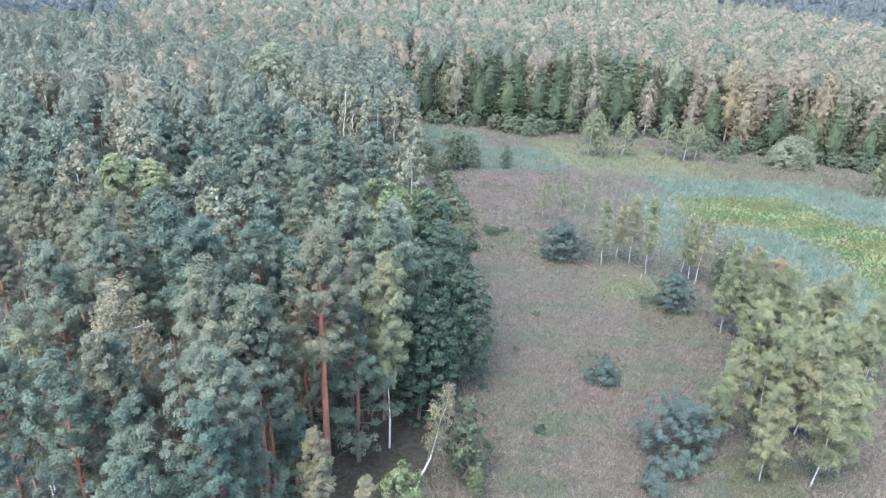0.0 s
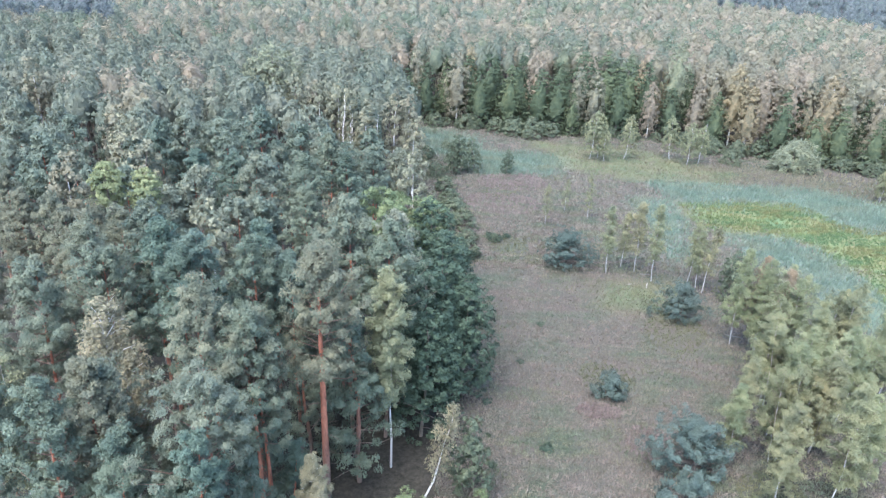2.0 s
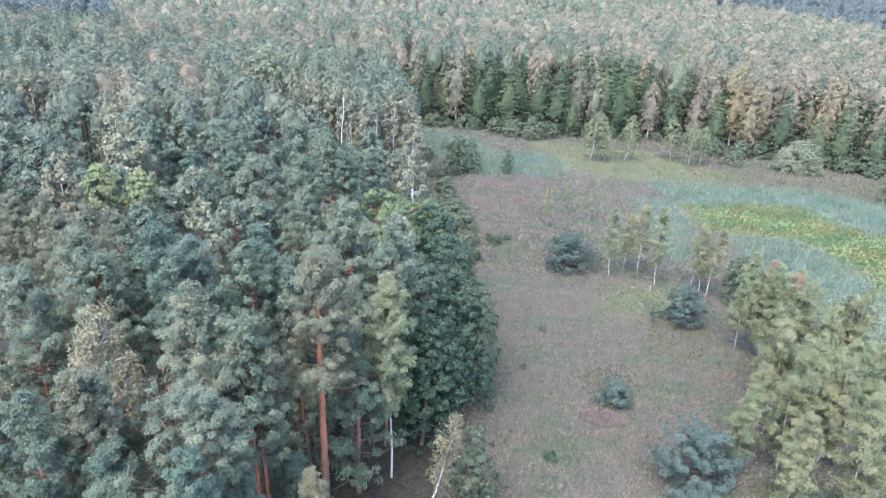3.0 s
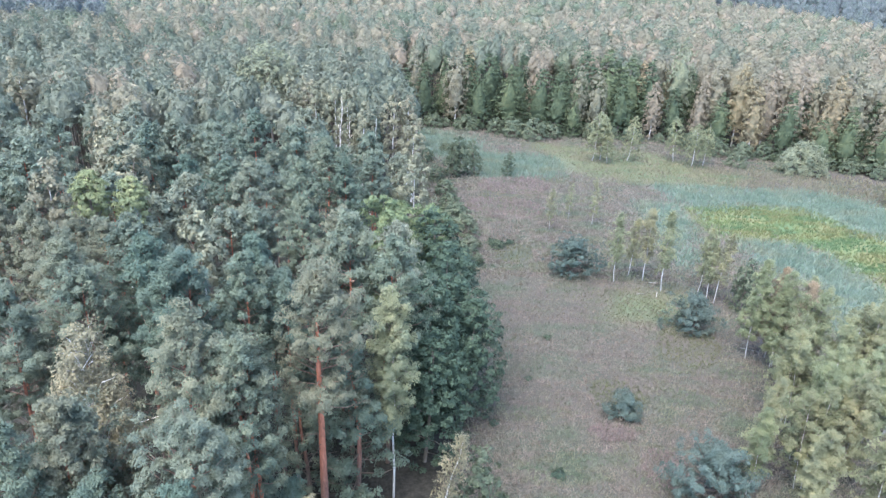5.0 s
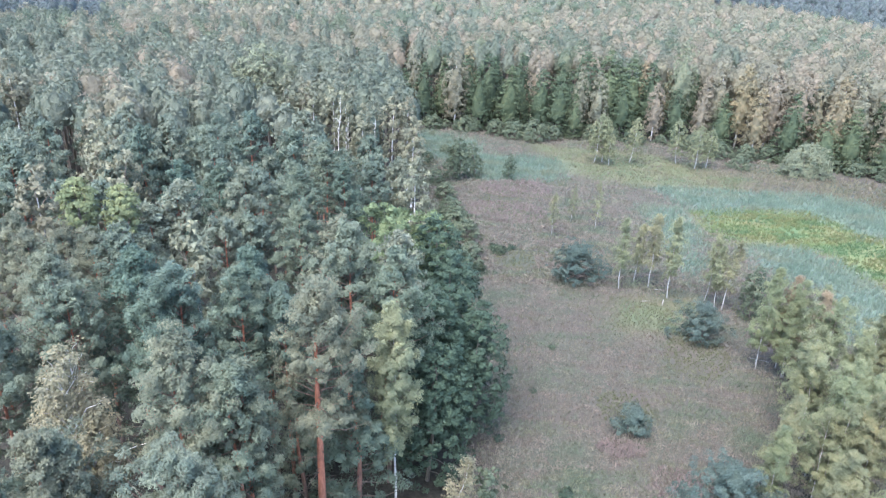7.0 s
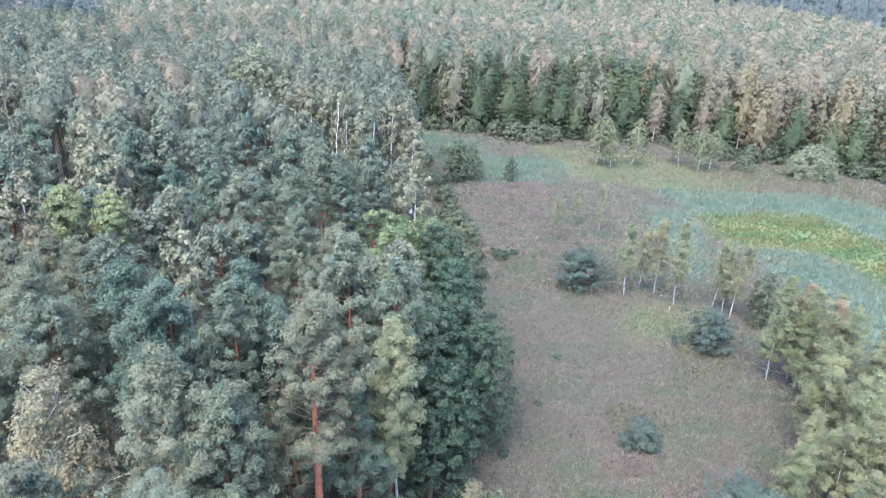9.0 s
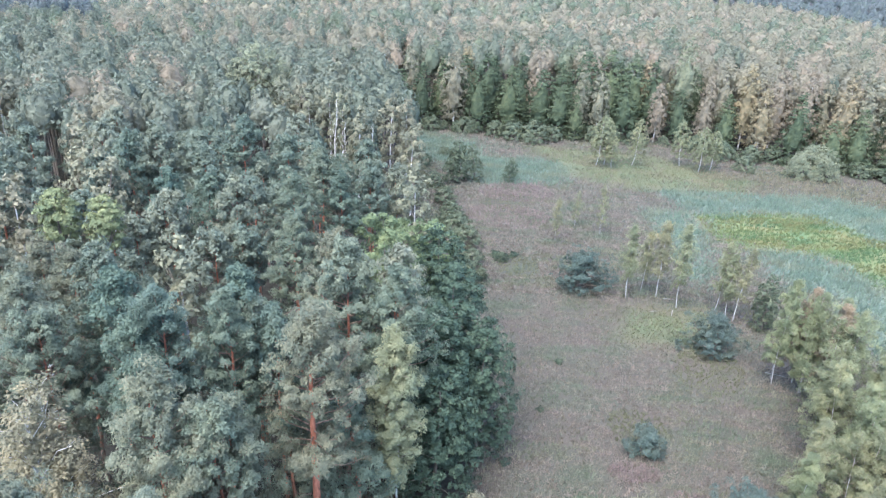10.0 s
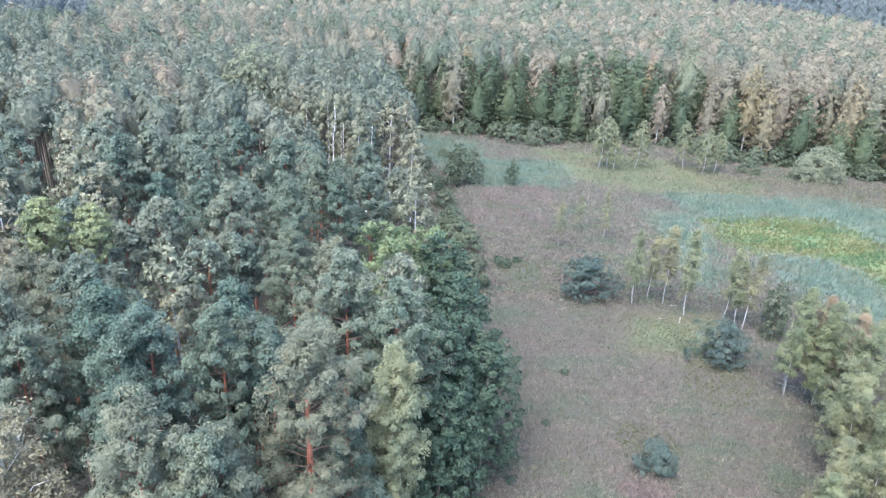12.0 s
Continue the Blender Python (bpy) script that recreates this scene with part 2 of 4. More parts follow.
def blades(c, d, count, length, width, spread, rng):
    """Tufts: count pointed blades from each place c, about the way d."""
    c, d = np.repeat(c, count, 0), np.repeat(d, count, 0)
    w = unit(d + spread * rng.normal(size=d.shape))
    s = unit(np.cross(w, rng.normal(size=d.shape)))
    ln = length * rng.uniform(0.7, 1.25, (len(c), 1))
    co = np.stack([c - s * width / 2, c + s * width / 2, c + w * ln], 1).reshape(-1, 3)
    return co, np.arange(len(co)).reshape(-1, 3)


def bent_stem(rng, height, lean, wobble, steps=7):
    t = np.linspace(0, 1, steps)
    side = np.cumsum(rng.normal(size=(steps, 2)) * wobble, 0)
    side -= side[0]
    return np.column_stack([lean[0] * t + side[:, 0], lean[1] * t + side[:, 1], height * t])


def along(p, z):
    return np.array([np.interp(z, p[:, 2], p[:, 0]), np.interp(z, p[:, 2], p[:, 1]), z])


def tree_thing(name, label, trunk, limbs, crown, stem_mat, limb_mat, leaf_mat, stem_label="", leaf_label=""):
    """A tree of two parts: the stem with its limbs, and the crown."""
    root = tagged(new(name), label, "tree")
    slots = np.repeat([0, 1], [len(trunk[1]), len(limbs[1])])
    part("trunk", mesh_of("trunk", *join([trunk, limbs]), [stem_mat, limb_mat], slots, smooth=True), root, stem_label)
    if crown:
        part("crown", mesh_of("crown", *crown, [leaf_mat], smooth=True), root, leaf_label)
    return root


# ---- kinds of tree ----
def puffs(c, r, out, rng, per, size, flat=0.75, hang=0.0, slim=0.6, round_off=0.4, rough=0.22, lift=0.35):
    """Clumps of foliage at c with radius r, made of pointed sprays that lie over one another, facing away from the clump and,
    by out, from the crown; hang: how far they droop (+) or stand up (-); lift: how far they face the sky."""
    c, r, out = np.asarray(c, float), np.asarray(r, float).reshape(-1, 1), np.asarray(out, float)
    c, r, out = (np.repeat(v, per, 0) for v in (c, r, out))
    d = unit(rng.normal(size=c.shape) + 0.45 * out)
    d[:, 2] = np.where(d[:, 2] < -0.35, -d[:, 2] * 0.6, d[:, 2])
    p = c + d * r * np.array([1, 1, flat]) * rng.uniform(0.3, 1.0, (len(c), 1)) ** 0.5
    face = unit((round_off * d + 0.55 * out) * np.array([1, 1, 0.4 + lift]) + np.array([0, 0, lift]) + rough * rng.normal(size=d.shape))
    w = rng.normal(size=d.shape) - np.array([0, 0, 1.2 * hang])
    w = unit(w - 0.85 * (w * face).sum(1, keepdims=True) * face)
    s = unit(np.cross(w, face))
    ln = size * rng.uniform(0.6, 1.4, (len(c), 1))
    p = p - 0.4 * w * ln
    co = np.stack([p - s * ln * slim / 2, p + s * ln * slim / 2, p + w * ln], 1).reshape(-1, 3)
    return co, np.arange(len(co)).reshape(-1, 3)


def crown_out(c, H, cb, R, low=0.35):
    """The way out of a crown at the places c."""
    c = np.asarray(c, float)
    return unit((c - np.array([0, 0, cb + (H - cb) * low])) * np.array([1, 1, min(1.0, 1.8 * R / (H - cb))]))


def bough(a, out, ln, sag, lift, thick, sides=3):
    """A bent branch from a; gives the mesh and a way to find places along it."""
    mid = a + out * ln * 0.55 - np.array([0, 0, sag * ln])
    end = a + out * ln + np.array([0, 0, lift * ln])

    def at(s):
        return a + (mid - a) * s / 0.55 if s < 0.55 else mid + (end - mid) * (s - 0.55) / 0.45
    return tube([a, mid, end], [thick, thick * 0.6, 0.008], sides), at


def pine_arrays(seed, H, cb, R, nb, per, size, puff=0.42, girth=0.2, lean=(0, 0), bare=5, full=0.55, tall=0.8, gap=0.0, slim=0.42, lift=0.3):
    """A pine: boughs whose ends carry rounded, upturned clumps of needle sprays, with gaps between them."""
    rng = np.random.default_rng(seed)
    stem = bent_stem(rng, H, lean, 0.12)
    trunk = tube(stem, girth * (1 - 0.85 * np.linspace(0, 1, len(stem)) ** 1.2), 8)
    limbs, cs, rs = [], [], []
    lobe = rng.uniform(0, 6.28, 3)
    for i in range(nb):
        f = (i + 0.5) / nb
        z = cb + (H - cb - 0.5) * f ** 0.85
        az = i * 2.4 + rng.normal() * 0.45
        wave = 1 + 0.22 * math.sin(az + lobe[0]) + 0.16 * math.sin(2 * az + 5 * f + lobe[1])
        ln = R * (min(1, full + 1.6 * f) * (1 - f) ** tall * 1.2 + 0.14) * rng.uniform(0.6, 1.15) * wave
        if rng.uniform() < gap * (1 - f):
            continue
        el = radians(rng.normal(9, 8)) + f ** 1.2 * radians(58)
        out = np.array([math.cos(az) * math.cos(el), math.sin(az) * math.cos(el), math.sin(el)])
        side = np.array([-math.sin(az), math.cos(az), 0])
        limb, at = bough(along(stem, z), out, ln, 0.05, 0.14, 0.022 + 0.013 * ln)
        limbs.append(limb)
        for k in range(2 + int(ln * 1.9)):
            s = 1.0 if k == 0 else rng.uniform(0.4, 0.98)
            cs.append(at(s) + side * rng.normal() * 0.26 * (0.25 + ln * s) * (k > 0) + np.array([0, 0, rng.normal() * 0.16]))
            rs.append(puff * rng.uniform(0.6, 1.25) * (0.75 + 0.25 * s) * (0.72 + 0.28 * min(1, ln / 1.2)))
    dead = []
    for i in range(bare):
        z = cb * rng.uniform(0.5, 1.02)
        az, ln = rng.uniform(0, 6.28), rng.uniform(0.9, 2.4)
        a = along(stem, z)
        e = a + np.array([math.cos(az), math.sin(az), rng.uniform(-0.35, 0.15)]) * ln
        dead.append(tube([a, (a + e) / 2 + np.array([0, 0, 0.12]), e], [0.035, 0.022, 0.008], 3))
    for k in range(5):
        cs.append(along(stem, H - 0.1 - 0.32 * k) + rng.normal(size=3) * 0.07 * k)
        rs.append(puff * (0.42 + 0.12 * k))
    return trunk, join(limbs + dead), join([puffs(cs, rs, crown_out(cs, H, cb, R), rng, per * 2 // 3, size, 1.0, -0.8, slim, 0.38, 0.22, lift), puffs(cs, np.array(rs) * 1.12, crown_out(cs, H, cb, R), rng, per // 3, size * 1.15, 1.1, -1.6, slim * 0.6, 0.35, 0.5, lift)])


def birch_arrays(seed, H, cb, R, nb, per, size, girth=0.11, lean=(0, 0), droop=0.9, stems=1, puff=0.42, rise_up=42):
    """A birch: thin rising limbs hung with drooping, feathery strands of small leaves."""
    rng = np.random.default_rng(seed)
    trunks, limbs, cs, rs = [], [], [], []
    for s in range(stems):
        off = rng.normal(size=2) * 0.3 * (stems > 1)
        ln2 = (lean[0] + rng.normal() * 0.7 * (stems > 1), lean[1] + rng.normal() * 0.7 * (stems > 1))
        hh = H * (1 if s == 0 else rng.uniform(0.72, 0.95))
        stem = bent_stem(rng, hh, ln2, 0.1)
        stem[:, :2] += off
        trunks.append(tube(stem, girth * (1 - 0.88 * np.linspace(0, 1, len(stem))), 7))
        for i in range(nb // stems):
            f = (i + 0.5) / (nb // stems)
            z = cb + (hh - cb) * f ** 0.9 * 0.97
            ln = R * (math.sin(math.pi * min(0.98, 0.2 + 0.76 * f)) ** 0.75 + 0.1) * rng.uniform(0.5, 1.18)
            az = i * 2.4 + rng.normal() * 0.5
            el = radians(rng.normal(rise_up, 10)) + f * radians(28)
            out = np.array([math.cos(az) * math.cos(el), math.sin(az) * math.cos(el), math.sin(el)])
            limb, at = bough(along(stem, z), out, ln, -0.06, -0.22 * droop, 0.016 + 0.007 * ln)
            limbs.append(limb)
            for k in range(3 + int(ln * 3.2)):
                t = 1.0 if k == 0 else rng.uniform(0.3, 1.0)
                cs.append(at(t) + rng.normal(size=3) * np.array([0.2, 0.2, 0.14]) * (0.4 + 0.4 * ln) * (k > 0) - np.array([0, 0, rng.exponential(0.3 * droop) * t]))
                rs.append(puff * rng.uniform(0.55, 1.2) * (0.7 + 0.3 * min(1, ln)))
        cs.append(along(stem, hh - 0.1))
        rs.append(puff * 0.6)
    return join(trunks), join(limbs), puffs(cs, rs, crown_out(cs, H, cb, R), rng, per, size, 1.3, droop, 0.55)


def lumpy_surface(rng, H, cb, R, cone, lobes, depth, round_top=0.55):
    """The outside of a crown as places by height share f and bearing az: rounded lobes with creases between them."""
    k = 5
    m, n = rng.integers(2, lobes, k), rng.uniform(2, lobes * 1.6, k) * rng.choice([-1, 1], k)
    ph, w = rng.uniform(0, 6.28, k), rng.uniform(0.5, 1, k)
    w = w / w.sum()

    def at(f, az):
        lump = sum(w[i] * np.abs(np.sin(0.5 * (m[i] * az + n[i] * np.pi * f + ph[i]))) for i in range(k))
        prof = np.sin(np.pi * np.clip(0.14 + 0.86 * f, 0, 1)) ** round_top * (1 - cone * f) / (1 - 0.35 * cone)
        r = R * prof * (1 - depth + 1.6 * depth * lump)
        return np.stack([r * np.cos(az), r * np.sin(az), cb + (H - cb) * f + 0.12 * R * (lump - 0.6)], -1)
    return at


def broad_arrays(seed, H, cb, R, count, per, size, girth=0.22, lean=(0, 0), cone=0.0, limb=14, lobes=8, depth=0.42, round_top=0.5, puff=0.0, flat=0.7, hang=0.2, slim=0.75, round_off=0.35, lift=0.0, shell=0.0, rings=(9, 12)):
    """A leafy crown: clumps of leaf sprays over a lumpy outside and within it; cone above 0 narrows it upward."""
    rng = np.random.default_rng(seed)
    stem = bent_stem(rng, H * 0.86, lean, 0.15)
    trunk = tube(stem, girth * (1 - 0.8 * np.linspace(0, 1, len(stem))), 7)
    at = lumpy_surface(rng, H, cb, R, cone, lobes, depth, round_top)

    def bend(c):
        return c + np.column_stack([np.interp(c[:, 2], stem[:, 2], stem[:, 0]), np.interp(c[:, 2], stem[:, 2], stem[:, 1]), np.zeros(len(c))])

    mid = np.array([0, 0, cb + (H - cb) * 0.45])
    body = []
    if shell:
        # the closed leafy mass under the outer sprays
        nf, na = rings
        ff, aa = np.meshgrid(np.linspace(0, 0.97, nf), np.arange(na) * 2 * np.pi / na, indexing="ij")
        c = at(ff.ravel(), aa.ravel())
        c = mid + (c - mid) * shell * rng.uniform(0.86, 1.1, (len(c), 1))
        c[-na:, :2] *= 0.25
        a = (np.arange(nf - 1)[:, None] * na + np.arange(na)[None, :]).ravel()
        b = (np.arange(nf - 1)[:, None] * na + (np.arange(na)[None, :] + 1) % na).ravel()
        body = [(bend(c), np.concatenate([np.column_stack([a, b, b + na]), np.column_stack([a, b + na, a + na])]))]
    # clumps, spread evenly over the outside and standing out unevenly
    i = np.arange(count)
    f = np.clip(((i + 0.5) / count) ** (0.9 + 0.6 * cone) + rng.normal(size=count) * 0.02, 0, 1)
    az = i * 2.39996 + rng.normal(size=count) * 0.25
    g = at(f, az)
    g = mid + (g - mid) * np.where((i % 4 == 0) & (shell == 0), rng.uniform(0.35, 0.72, count), rng.uniform(0.82, 1.06, count))[:, None]
    r0 = puff or 0.13 * R + 0.25
    r = r0 * rng.uniform(0.65, 1.3, count) * (1 - 0.45 * cone * f)
    q = bend(g)
    limbs = []
    for j in np.linspace(0, count - 1, limb).astype(int):
        e = q[j]
        a0 = along(stem, max(cb * 0.6, min(H * 0.8, e[2] - 0.5 * math.hypot(e[0], e[1]))))
        limbs.append(tube([a0, (a0 + e) / 2 + np.array([0, 0, 0.15]), e], [0.07, 0.045, 0.012], 3))
    return trunk, join(limbs), join(body + [puffs(q, r, crown_out(g, H, cb, R), rng, per, size, flat, hang, slim, round_off, 0.22, lift)])


def shrub_thing(name, label, seed, H, R, count, per, size, mat, flat=0.8, hang=-0.2, slim=0.6):
    """A shrub: stems from the ground and a rounded, uneven mass of leaf clumps."""
    rng = np.random.default_rng(seed)
    root = tagged(new(name), label, "shrub")
    i = np.arange(count)
    f = (i + 0.5) / count
    az = i * 2.39996 + rng.normal(size=count) * 0.3
    rad = R * np.sqrt(np.maximum(0.03, 1 - f ** 2.2)) * rng.uniform(0.6, 1.0, count) * (1 + 0.16 * np.sin(3 * az + seed) + 0.1 * np.sin(5 * az + 4 * f))
    c = np.column_stack([rad * np.cos(az), rad * np.sin(az), 0.15 + (H - 0.35) * f * rng.uniform(0.85, 1.08, count)])
    stems = [tube([(rng.normal() * 0.15, rng.normal() * 0.15, -0.05), c[j] * np.array([0.5, 0.5, 0.55]), c[j]], [0.06, 0.04, 0.01], 4) for j in range(0, count, max(1, count // 10))]
    part("trunk", mesh_of("trunk", *join(stems), [DARK_BARK]), root)
    r = (0.11 * R + 0.12) * rng.uniform(0.7, 1.3, count)
    part("crown", mesh_of("crown", *puffs(c, r, crown_out(c, H, 0, R, 0.1), rng, per, size, flat, hang, slim, lift=0.1), [mat], smooth=True), root)
    return root


def set_down(root, x, y, turn=0.0, scale=1.0):
    root.matrix_basis = pose(x, y, 0, 0, 0, turn)
    root.scale = (scale, scale, scale)
    return root


class Kind:
    """A kind of tree in a few shapes, each built once and then copied."""

    def __init__(self, builders, group):
        self.builders, self.group, self.made, self.turn = builders, group, {}, 0

    def put(self, x, y, height, shape=None, turn=None):
        i = self.turn % len(self.builders) if shape is None else shape
        self.turn += 1
        turn = (self.turn * 137.5) % 360 if turn is None else turn
        h0, build = self.builders[i]
        s = height / h0
        if i not in self.made:
            root = set_down(build(), x, y, turn, s)
            tagged(root, group=self.group)
            self.made[i] = (root, s)
            return root
        root, s0 = self.made[i]
        return copy_thing(root, pose(x, y, 0, 0, 0, turn) @ Matrix.Diagonal((s / s0, s / s0, s / s0, 1)))


# ---- the ground and its cover ----
def inside(poly, x, y):
    x, y = np.asarray(x, float), np.asarray(y, float)
    hit = np.zeros(x.shape, bool)
    for (x0, y0), (x1, y1) in zip(poly, poly[1:] + poly[:1]):
        cross = (y0 > y) != (y1 > y)
        hit ^= cross & (x < (x1 - x0) * (y - y0) / (y1 - y0 + 1e-12) + x0)
    return hit


REED_BEDS = [
    [(41, 141), (56, 141), (73.5, 142.5), (82, 136), (95, 125), (88, 114), (74, 119), (68, 132), (56.7, 132), (45, 127.6)],
    [(47.5, 111.5), (59, 109), (63, 96), (61, 85), (54, 76), (50.5, 81), (53.5, 95), (47, 101)],
    [(-14, 183), (3.6, 175), (3.6, 160.5), (24, 159), (23, 145), (5, 140.6), (-3.2, 154.8), (-11, 157.6)],
    [(35, 130), (43, 129), (39.5, 108), (36.5, 96), (34, 101), (35.5, 113)],
]
LUSH_FIELD = [(44, 128), (68, 133), (75, 133), (74, 118), (90, 113), (78, 80), (62, 70), (57, 79), (64, 97), (60, 111), (46, 113)]
GREEN_STRIP = [(18, 175), (48, 170), (64, 152), (60, 141.7), (40, 142), (23, 148)]
STRAW_STRIP = [(53, 158), (78, 157.5), (99, 149), (96, 126), (82, 136), (74, 142.5), (56, 142)]
GREEN_PATCH = [(23, 90), (35, 91.5), (32, 81), (20, 81.4)]
FOREST_EDGE_Y = [-400, 25, 43, 56, 66, 76, 87, 108, 135, 156, 187]
FOREST_EDGE_X = [-3, -1, 0.0, 2.0, 2.2, 0.5, -1.2, -4.0, -8.5, -13, -19]
FAR_EDGE_X = [-25, -19, 7, 28, 60, 80, 100, 150, 260]
FAR_EDGE_Y = [192, 190, 187, 183, 183, 165, 155, 130, 110]


def in_forest(x, y):
    return (x < np.interp(y, FOREST_EDGE_Y, FOREST_EDGE_X)) | (y > np.interp(x, FAR_EDGE_X, FAR_EDGE_Y))


def rise(x, y):
    """Low swells of the meadow."""
    return 0.12 * np.sin(x * 0.21 + 1.3) * np.sin(y * 0.17) + 0.07 * np.sin(x * 0.53 + y * 0.31)


def rolling(x, y):
    """The land climbs slowly far off."""
    return 0.045 * np.maximum(0, y - 380 - 0.35 * np.maximum(0, x))


def build_ground():
    xs = np.concatenate([[-3500, -2000, -1200, -800, -600, -450, -340, -260, -200, -160, -130], np.arange(-100, 140.1, 1.25), [160, 200, 260, 340, 450, 600, 800, 1200, 2000, 3500]])
    ys = np.concatenate([[-3500, -1000, -300, -80, -20], np.arange(15, 215.1, 1.25), [230, 260, 300, 340, 380, 420, 460, 500, 560, 620, 700, 800, 900, 1050, 1250, 1500, 2000, 2800, 3500]])
    gx, gy = np.meshgrid(xs, ys)
    x, y = gx.ravel(), gy.ravel()
    near = (abs(x) < 150) & (y > 0) & (y < 230)
    co = np.column_stack([x, y, np.where(near, rise(x, y), rolling(x, y))])
    nx = len(xs)
    i = (np.arange(len(ys) - 1)[:, None] * nx + np.arange(nx - 1)[None, :]).ravel()
    tri = np.concatenate([np.column_stack([i, i + 1, i + nx + 1]), np.column_stack([i, i + nx + 1, i + nx])])
    me = mesh_of("ground", co, tri, [SOIL], smooth=True)
    wet = np.zeros(len(x))
    rng = np.random.default_rng(3)

    def soft(poly):
        return np.mean([inside(poly, x + dx, y + dy) for dx, dy in rng.normal(size=(14, 2)) * 1.8], 0)

    for bed in REED_BEDS:
        wet = np.maximum(wet, 0.7 * soft(bed))
    lush = np.maximum(soft(LUSH_FIELD), 0.5 * np.maximum(soft(GREEN_STRIP), soft(GREEN_PATCH)))
    for name, values in (("wet", wet), ("lush", lush), ("shaded_litter", in_forest(x, y - 5 * (y > 100)) * 1.0)):
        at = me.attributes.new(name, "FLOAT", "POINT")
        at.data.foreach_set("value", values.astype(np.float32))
    tagged(new("ground", me), "dry meadow ground running into dark forest floor", "ground", kind="structure")


build_ground()


def scatter(rng, box, count):
    x0, x1, y0, y1 = box
    return rng.uniform(x0, x1, count), rng.uniform(y0, y1, count)


def grow(name, label, category, x, y, mat, height, width, spread, rng, count=4):
    c = np.column_stack([x, y, rise(x, y) - 0.03])
    up = np.tile([0.0, 0.0, 1.0], (len(c), 1)) + rng.normal(size=(len(c), 3)) * np.array([0.15, 0.15, 0])
    co, tri = blades(c, up, count, height, width, spread, rng)
    tagged(new(name, mesh_of(name, co, tri, [mat])), label, category, kind="stuff")


def build_cover():
    rng = np.random.default_rng(5)
    # open meadow, thinning out far off
    x, y = scatter(rng, (-16, 80, 38, 186), 420000)
    some = rng.uniform(size=len(x)) < 1.25 * (38 / y) ** 1.15
    x, y = x[some], y[some]
    fx, fy = scatter(rng, (-2, 45, 22, 38), 16000)
    x, y = np.concatenate([x, fx]), np.concatenate([y, fy])
    wet = np.zeros(len(x), bool)
    jx, jy = x + rng.normal(size=len(x)) * 2.0, y + rng.normal(size=len(x)) * 2.0
    for bed in REED_BEDS:
        wet |= inside(bed, jx, jy)
    lush, green, straw, patch = (inside(p, jx, jy) for p in (LUSH_FIELD, GREEN_STRIP, STRAW_STRIP, GREEN_PATCH))
    ok = ~in_forest(x, y) & ~wet & ~lush & ~(straw & (rng.uniform(size=len(x)) < 0.7))
    drift = np.sin(x * 0.31 + 2) * np.sin(y * 0.23) + 0.6 * np.sin(x * 0.11 - y * 0.19)
    short = ok & (((green | patch) & (rng.uniform(size=len(x)) < 0.8)) | (drift > 0.9))
    tall, far = ok & ~short, y > 92
    grow("meadow_grass", "dry pinkish-brown meadow grass gone to seed", "grass", x[tall & ~far], y[tall & ~far], DRY, 0.42, 0.07, 0.55, rng, 3)
    grow("meadow_grass", "dry pinkish-brown meadow grass gone to seed", "grass", x[tall & far], y[tall & far], DRY, 0.5, 0.13, 0.6, rng, 3)
    grow("green_grass", "short pale green grass in the meadow", "grass", x[short], y[short], SHORT, 0.3, 0.08, 0.45, rng)
    # patches of pink seed heads
    a = rng.uniform(0, 6.28, 700)
    k = np.sqrt(rng.uniform(0, 1, 700))
    px = np.concatenate([16.5 + k[:350] * 2.4 * np.cos(a[:350]), 20.5 + k[350:] * 2.2 * np.cos(a[350:])])
    py = np.concatenate([57.5 + k[:350] * 1.3 * np.sin(a[:350]), 53 + k[350:] * 2.6 * np.sin(a[350:])])
    grow("pink_grass", "patch of pink flowering grass in the meadow", "grass", px, py, PINK, 0.5, 0.07, 0.4, rng)
    a, k = rng.uniform(0, 6.28, 2600), np.sqrt(rng.uniform(0, 1, 2600))
    mx, my = np.repeat([11.5, 9.0], 1300), np.repeat([136.0, 122.0], 1300)
    grow("pink_grass", "faint pink drift of seeding grass in the meadow", "grass", mx + k * 7.5 * np.cos(a), my + k * 6 * np.sin(a), PINK, 0.5, 0.12, 0.5, rng, 3)
    x, y = scatter(rng, (44, 92, 70, 135), 34000)
    ridge = np.sin(0.55 * y + 1.5 * np.sin(0.13 * x) + 0.9 * np.sin(0.31 * x + 1))
    ok = inside(LUSH_FIELD, x + rng.normal(size=len(x)) * 2, y + rng.normal(size=len(x)) * 2) & (rng.uniform(size=len(x)) < 0.72 + 0.28 * ridge)
    for bed in REED_BEDS:
        ok &= ~inside(bed, x, y)
    grow("marsh_grass", "low yellow-green marsh grass on wet ground", "grass", x[ok], y[ok], LUSH, 0.5, 0.16, 0.5, rng)
    x, y = scatter(rng, (52, 100, 125, 160), 9000)
    ok = inside(STRAW_STRIP, x + rng.normal(size=len(x)) * 2.5, y + rng.normal(size=len(x)) * 2.5) & (rng.uniform(size=len(x)) < 0.75)
    grow("straw_grass", "tall straw-coloured grass beside the marsh", "grass", x[ok], y[ok], TANGRASS, 0.7, 0.12, 0.35, rng)
